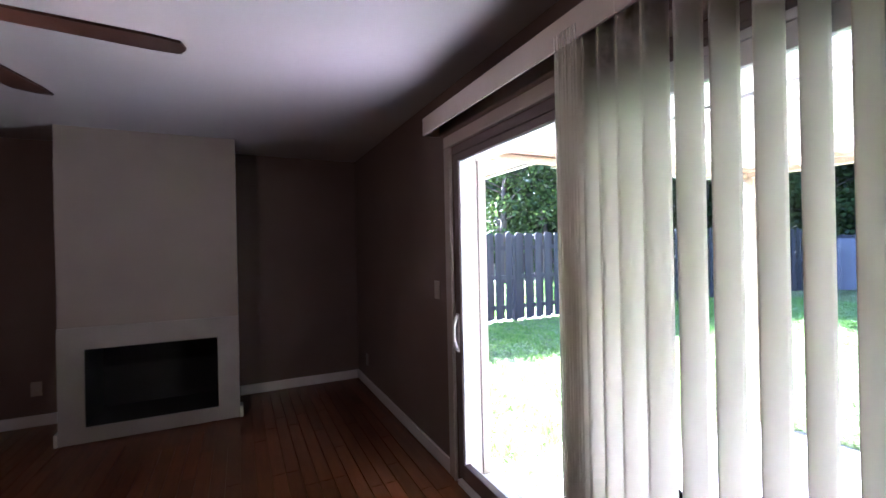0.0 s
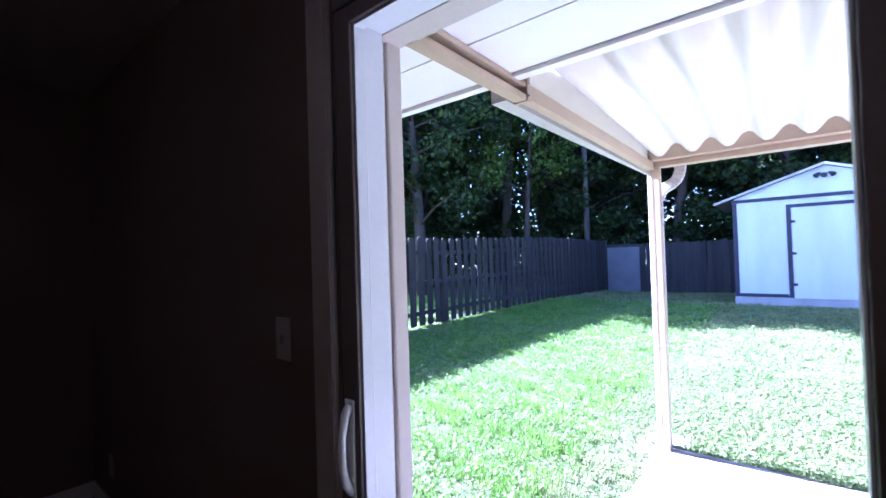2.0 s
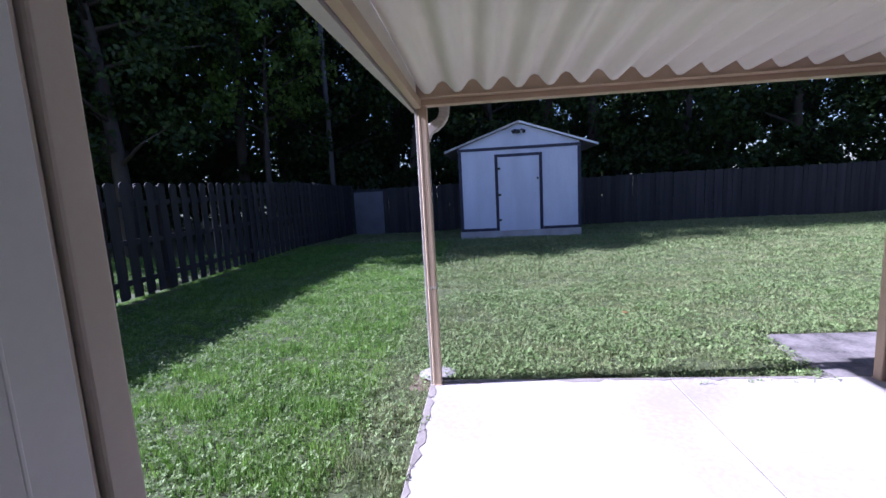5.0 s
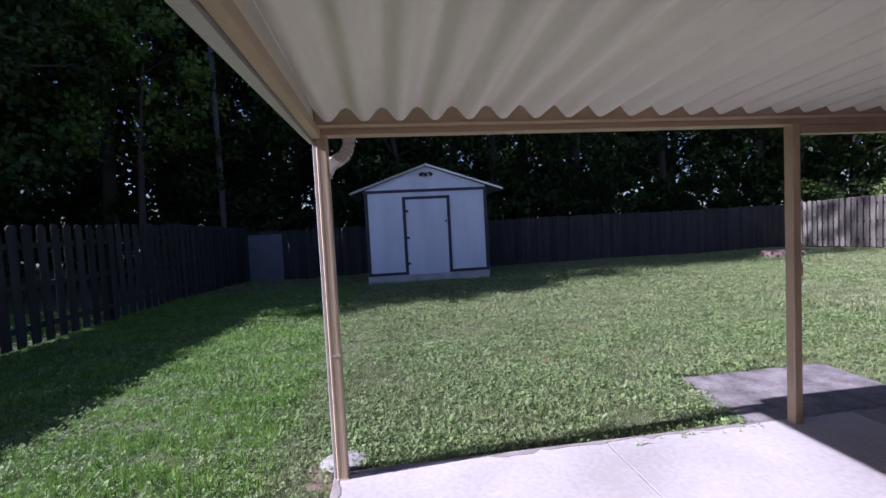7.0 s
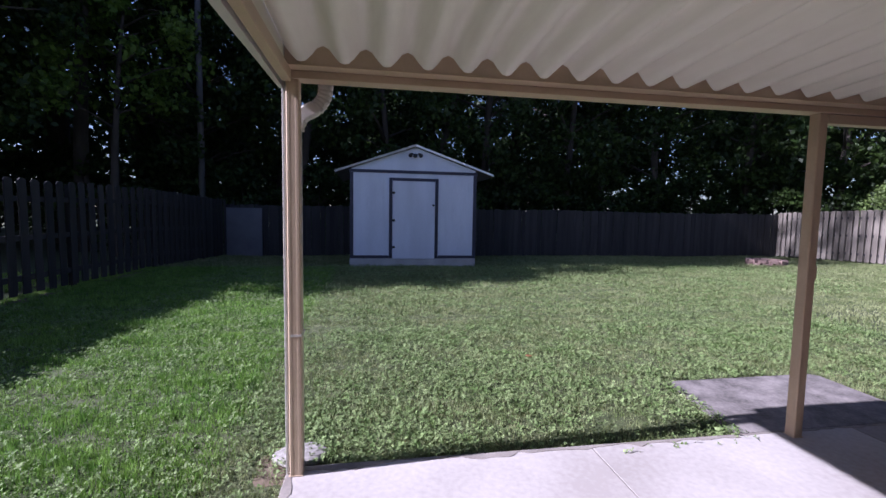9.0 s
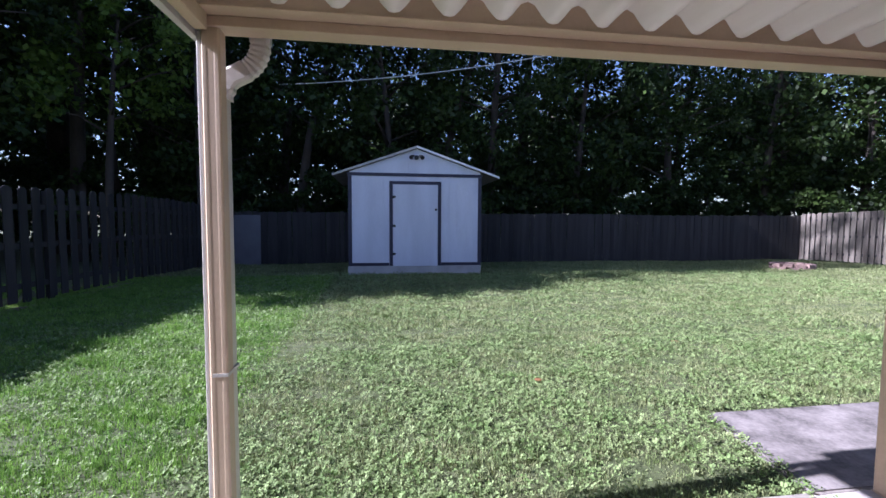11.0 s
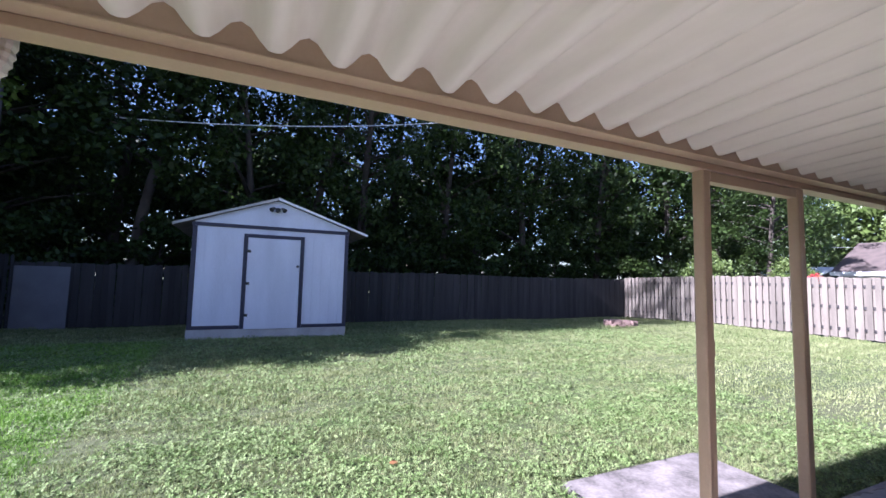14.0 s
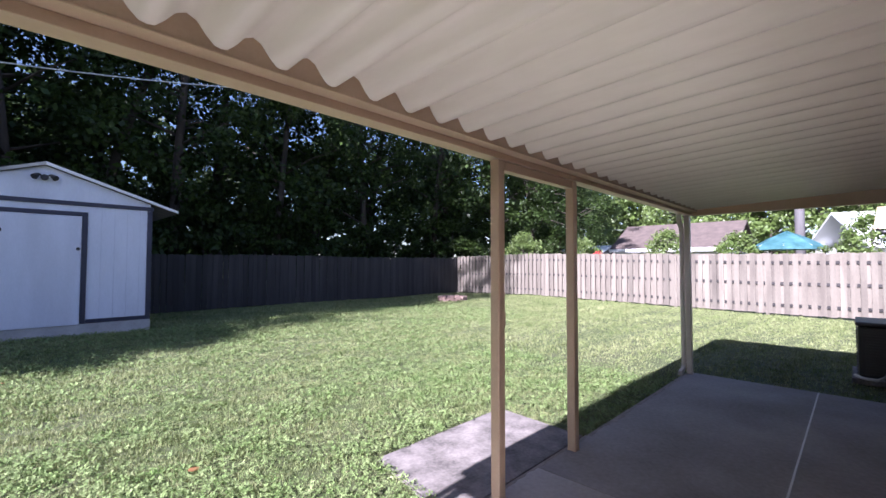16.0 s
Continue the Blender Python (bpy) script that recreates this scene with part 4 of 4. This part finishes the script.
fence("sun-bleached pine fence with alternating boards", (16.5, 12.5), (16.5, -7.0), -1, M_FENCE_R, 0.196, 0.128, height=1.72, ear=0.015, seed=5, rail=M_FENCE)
pb = part("leaning_board", boxes((-0.55, 0.55, -0.02, 0.0, 0, 1.58), bevel=0.003), M_PANEL)
pb.matrix_basis = pose(-3.80, 12.37, float(ground_z(-3.8, 12.3)), -1.0, 0, 0)
tagged(pb, "blue-grey board leaning on the back fence", "board")


# ---- things on the lawn and beyond the fence ----
def paver_bed(x, y):
    b = thing("paver_ring", "low ring of pink paving blocks on the lawn", "pavers", at=(x, y, float(ground_z(x, y))))
    me = mesh_of("paver", boxes((-0.11, 0.11, -0.07, 0.07, 0, 0.09), bevel=0.008), M_PAVER)
    for k in range(11):
        a = 2 * math.pi * k / 11
        for lay in (0, 1):
            piece("paver", me, b, 0.46 * math.cos(a + lay * 0.28), 0.46 * math.sin(a + lay * 0.28), lay * 0.092 - 0.01, math.degrees(a + lay * 0.28) + 90)


paver_bed(12.35, 9.0)


def ac_unit(x, y):
    z = -0.03
    u = thing("air_conditioner", "dark metal outdoor air conditioning unit on a pad", "air conditioner", at=(x, y, z))
    part("pad", boxes((-0.42, 0.42, -0.42, 0.42, 0, 0.07), bevel=0.01), M_PATCH, u)
    part("body", boxes((-0.36, 0.36, -0.36, 0.36, 0.072, 0.70), bevel=0.03), M_AC, u)
    part("lid", boxes((-0.38, 0.38, -0.38, 0.38, 0.702, 0.745), bevel=0.015), M_RUBBER, u)
    lv = mesh_of("louvre", boxes((-0.30, 0.30, -0.006, 0.006, -0.008, 0.008), bevel=0.002), M_AC)
    for k in range(16):
        piece("louvre", lv, u, 0, 0.368, 0.12 + 0.034 * k)
        piece("louvre", lv, u, -0.368, 0, 0.12 + 0.034 * k, 90)
    part("hose", tube([(-0.37, 0.1, 0.2), (-0.46, 0.12, 0.14), (-0.50, 0.2, 0.09), (-0.46, 0.32, 0.085), (-0.30, 0.39, 0.085)], 0.018, 8), M_GUTTER, u, "pale insulated hose", True)


ac_unit(8.66, -1.93)
# end of the eaves beyond the patio
ev = thing("eaves_return", "brown eaves corner with gutter end on the house", "eaves", at=(10.9, -1.95, 2.0))
part("fascia", extrude([(-0.55, 0.0), (0.16, 0.0), (0.10, 0.36), (-0.55, 0.36)], "x", 0.0, 0.06), M_TAN, ev)
part("gutter_end", tube([(-0.02, 0.12, 0.0), (-0.02, 0.05, -0.05), (-0.02, -0.12, -0.08)], 0.03, 8), M_AC, ev)


def utility_pole(x, y, h, r=0.15):
    p = thing("utility_pole", "grey weathered wooden utility pole", "pole", at=(x, y, 0))
    part("shaft", tube([(0, 0, -0.2), (0, 0, h)], [r, r * 0.75], 12), M_POLE, p, "", True)
    part("crossarm", boxes((-1.1, 1.1, -0.05, 0.05, h - 0.7, h - 0.6), bevel=0.006), M_POLE, p)


utility_pole(-5.65, 14.0, 10.5, 0.115)


def cable(name, label, a, b, sag, r, t0=0.0):
    pts = [(a[0] + (b[0] - a[0]) * t, a[1] + (b[1] - a[1]) * t, a[2] + (b[2] - a[2]) * t - sag * 4 * t * (1 - t)) for t in np.linspace(t0, 1, 25)]
    ob = part(name, tube(pts, r, 6), M_WIRE, None, "", True)
    tagged(ob, label, "cable")


cable("overhead_cable", "pale overhead service cable across the yard", (-5.65, 13.86, 5.95), (16.0, 10.5, 9.6), 1.0, 0.017, 0.13)
cable("overhead_cable", "thin overhead cable behind the fence", (16.0, 16.2, 3.9), (38.0, 11.0, 4.3), 0.2, 0.012)


def small_house(name, label, x, y, w, d, h, rise, roofm, turn=0):
    hs = thing(name, label, "house", "neighbouring houses", at=(x, y, 0))
    part("wall", boxes((-d / 2, d / 2, -w / 2, w / 2, -0.1, h)), M_HOUSE, hs)
    part("roof", extrude([(-d / 2 - 0.4, h - 0.05), (0, h + rise), (d / 2 + 0.4, h - 0.05), (d / 2 + 0.4, h + 0.08), (0, h + rise + 0.14), (-d / 2 - 0.4, h + 0.08)], "y", -w / 2 - 0.4, w / 2 + 0.4), roofm, hs)
    part("fascia", boxes((-d / 2 - 0.44, -d / 2 - 0.405, -w / 2 - 0.4, w / 2 + 0.4, h - 0.12, h + 0.1)), M_HOUSE, hs)
    wd = part("window", boxes((-d / 2 - 0.03, -d / 2 - 0.002, -0.7, 0.7, 0.9, 2.0), bevel=0.01), M_VINYL, hs)
    part("window_pane", boxes((-d / 2 - 0.036, -d / 2 - 0.032, -0.62, 0.62, 0.98, 1.92)), M_BLACK, wd)
    hs.rotation_euler = (0, 0, radians(turn))
    return hs


small_house("neighbour_house", "white house with a brown shingled roof", 33.5, 7.0, 6.6, 6.0, 2.35, 1.75, M_SHINGLE_B)
small_house("neighbour_garage", "white garage with a pale metal roof", 36.0, -4.6, 8.0, 6.0, 2.4, 1.9, M_ROOFW, 24)
small_house("neighbour_shed", "low white outbuilding behind the fence", 30.5, 12.6, 3.0, 3.0, 2.1, 0.5, M_ROOFW)
utility_pole(34.0, 0.8, 9.0, 0.28)


def umbrella(x, y):
    u = thing("garden_umbrella", "open teal canvas garden umbrella", "umbrella", at=(x, y, 0))
    part("pole", tube([(0, 0, 0), (0, 0, 3.0)], 0.03, 8), M_GUTTER, u)
    part("canopy", tube([(0, 0, 2.22), (0, 0, 2.40), (0, 0, 2.85), (0, 0, 3.25)], [1.62, 1.56, 0.85, 0.03], 8), M_UMB, u)
    for k in range(8):
        a = 2 * math.pi * k / 8
        part("rib", tube([(1.57 * math.cos(a), 1.57 * math.sin(a), 2.40), (0, 0, 3.24)], 0.012, 5), M_GUTTER, u)


umbrella(30.5, 1.1)
flowers = tree_thing("red flowering shrub behind the fence", 21, 2.3, 0.5, 1.5, 9, 26, 0.10, leaf=M_RED, trunk=0.03, name="bush", group="shrubs")
flowers.location = (18.2, 6.1, 0.1)
flowers.scale = (0.8, 0.8, 0.8)


# ---- grass and clover ----
def lawn_zone(name, label, x0, x1, y0, y1, count, hgt, wid, seed, material=M_GRASS, clover=False, creeping=False):
    rng = np.random.default_rng(seed)
    x, y = rng.uniform(x0, x1, count) + rng.normal(size=count) * 0.08, rng.uniform(y0, y1, count)
    keep = ~((x > -0.05 + 0.022 * np.sin(y * 9) + 0.02 * np.sin(y * 23) + 0.02 * rng.random(count)) & (x < 7.33) & (y < 0.075 + 0.02 * np.sin(x * 11)))
    keep &= ~((x > 2.84 + 0.1 * y) & (x < 4.45) & (y < 0.975 + 0.02 * np.sin(x * 17)))
    keep &= ~((x > -0.2) & (x < 3.0) & (y > 8.64) & (y < 11.3)) & (y > -2.5)
    if creeping:
        keep = (rng.random(count) < 0.5 + 0.5 * np.sin(x * 14)) & (y > -0.06 + 0.05 * np.sin(x * 19))
    x, y = x[keep], y[keep]
    n = len(x)
    z = ground_z(x, y)
    a = rng.uniform(0, 2 * np.pi, n)
    patch = 0.65 + 0.7 * (0.5 + 0.5 * np.sin(x * 1.3 + 2 * np.sin(y * 0.7)) * np.sin(y * 1.7 + 1.1 * np.sin(x * 0.9)))
    if clover:
        # trefoils on short stalks, thick in patches and thin between them
        thick = np.sin(x * 2.1 + 1.7 * np.sin(y * 1.3)) * np.sin(y * 2.9 + 1.3 * np.sin(x * 1.1)) + 0.5 * np.sin(x * 7.3 + y * 5.1)
        ok = rng.random(n) < np.clip(0.62 + 0.5 * thick, 0.12, 1.0)
        x, y, z, a = x[ok], y[ok], z[ok], a[ok]
        n = len(x)
        sz = wid * (0.6 + 0.8 * rng.random(n))
        c = np.stack([x, y, z + hgt * (0.55 + 0.8 * rng.random(n))], 1)
        tilt = rng.normal(size=(n, 2)) * 0.45
        rise = 0.25 + 0.3 * rng.random(n)
        vs = []
        for k in range(3):
            b = a + 2 * np.pi * k / 3
            for r, turn, up in ((0.06, 0.0, 0.0), (0.75, -0.62, 0.6), (1.05, 0.0, 0.75), (0.75, 0.62, 0.6)):
                dx, dy = np.cos(b + turn) * sz * r, np.sin(b + turn) * sz * r
                vs.append(c + np.stack([dx, dy, dx * tilt[:, 0] + dy * tilt[:, 1] + sz * up * rise], 1))
        v = np.stack(vs, 1).reshape(-1, 3)
        f = np.arange(n * 3)[:, None] * 4 + np.array([[0, 1, 2, 3]])
    else:
        clump = 1 + (0.5 if wid < 0.005 else 0.28) * (np.sin(x * 23 + 2 * np.sin(y * 9)) * np.sin(y * 27 + 2 * np.sin(x * 11)) + 0.6 * np.sin(x * 9.1 + y * 4.3) * np.sin(y * 10.7 - x * 3.1))
        h = hgt * patch * np.clip(clump, 0.35, 1.7) * (0.55 + 0.8 * rng.random(n)) * (1 + 0.28 * np.sin(y * 10.5 + 1.5 * np.sin(x * 0.55)))
        w = wid * (0.7 + 0.6 * rng.random(n))
        lean = 0.75 * h * rng.random(n)
        b = a + rng.uniform(0.8, 2.2, n)
        p = np.stack([x, y, z - 0.004], 1)
        v = np.stack([p - np.stack([np.cos(a) * w, np.sin(a) * w, 0 * w], 1), p + np.stack([np.cos(a) * w, np.sin(a) * w, 0 * w], 1),
                      p + np.stack([np.cos(b) * lean, np.sin(b) * lean, h], 1)], 1).reshape(-1, 3)
        f = np.arange(n)[:, None] * 3 + np.array([[0, 1, 2]])
    ob = new(name, mesh_np(name, v, f, material))
    tagged(ob, label, "grass" if not clover else "clover", kind="stuff")


lawn_zone("grass", "short lush grass in the mown strip by the cedar fence", -5.2, -0.5, -2.4, 3.4, 195000, 0.040, 0.0036, 31, M_GRASS_L)
lawn_zone("grass", "short lush grass in the mown strip by the cedar fence", -5.1, -0.5, 3.4, 8.6, 80000, 0.040, 0.006, 41, M_GRASS_L)
lawn_zone("grass", "short pale mown grass beside the patio", -0.52, 6.2, -2.4, 3.4, 270000, 0.027, 0.0033, 39)
lawn_zone("grass", "pale mown lawn in the middle of the yard", -0.52, 12.0, 3.4, 8.6, 200000, 0.034, 0.006, 32)
lawn_zone("grass", "mown lawn towards the back fence", -4.6, 16.4, 8.6, 12.4, 70000, 0.045, 0.012, 33)
lawn_zone("grass", "mown lawn towards the bleached fence", 6.2, 16.4, -6.0, 3.45, 115000, 0.036, 0.008, 34)
lawn_zone("grass", "mown lawn towards the bleached fence", 12.0, 16.4, 3.2, 8.6, 36000, 0.045, 0.011, 38)
lawn_zone("grass", "rough grass outside the cedar fence", -12.0, -5.5, -2.4, 7.5, 26000, 0.07, 0.014, 35, M_GRASS_L)
lawn_zone("clover", "clover leaves among the grass", -4.9, 6.8, -2.2, 4.4, 105000, 0.042, 0.0125, 36, M_CLOVER, True)
lawn_zone("clover", "clover leaves among the grass", -3.0, 11.0, 4.4, 8.6, 36000, 0.043, 0.017, 37, M_CLOVER, True)
lawn_zone("clover", "thick clover beside the patio", -0.4, 6.6, 0.0, 2.8, 42000, 0.036, 0.0125, 44, M_CLOVER, True)
lawn_zone("clover", "clover creeping over the patio edge", 2.05, 2.75, -0.06, 0.12, 420, 0.05, 0.014, 43, M_CLOVER, True, True)
for x, y, a in ((1.92, 1.66, 20), (1.0, 5.2, 70), (3.9, 2.6, 130)):
    dl = part("dry_leaf", extrude([(-0.04, 0), (-0.015, -0.022), (0.02, -0.02), (0.045, 0), (0.02, 0.022), (-0.015, 0.02)], "z", 0, 0.003), M_DRY)
    dl.matrix_basis = pose(x, y, float(ground_z(x, y)) + 0.04, 14, 8, a)
    tagged(dl, "dry orange-brown fallen leaf on the lawn", "leaf")

# oak strips of the room floor
rng = random.Random(8)
STRIPS = [mesh_of("floorboard", boxes((0, L, 0.0015, 0.0815, FZ - 0.0115, FZ), bevel=0.0012), M_FLOOR) for L in (0.75, 0.95, 1.15)]
yy = -5.6
while yy < WY1 - 0.084:
    xx = -2.38
    while xx < 1.3:
        i = rng.randrange(3)
        L = (0.75, 0.95, 1.15)[i]
        inside = -5.13 < yy + 0.04 and yy < -3.92
        if not (inside and xx < -1.80):
            piece("floorboard", STRIPS[i], floor, xx, yy, 0)
        xx += L + 0.0015
    yy += 0.083
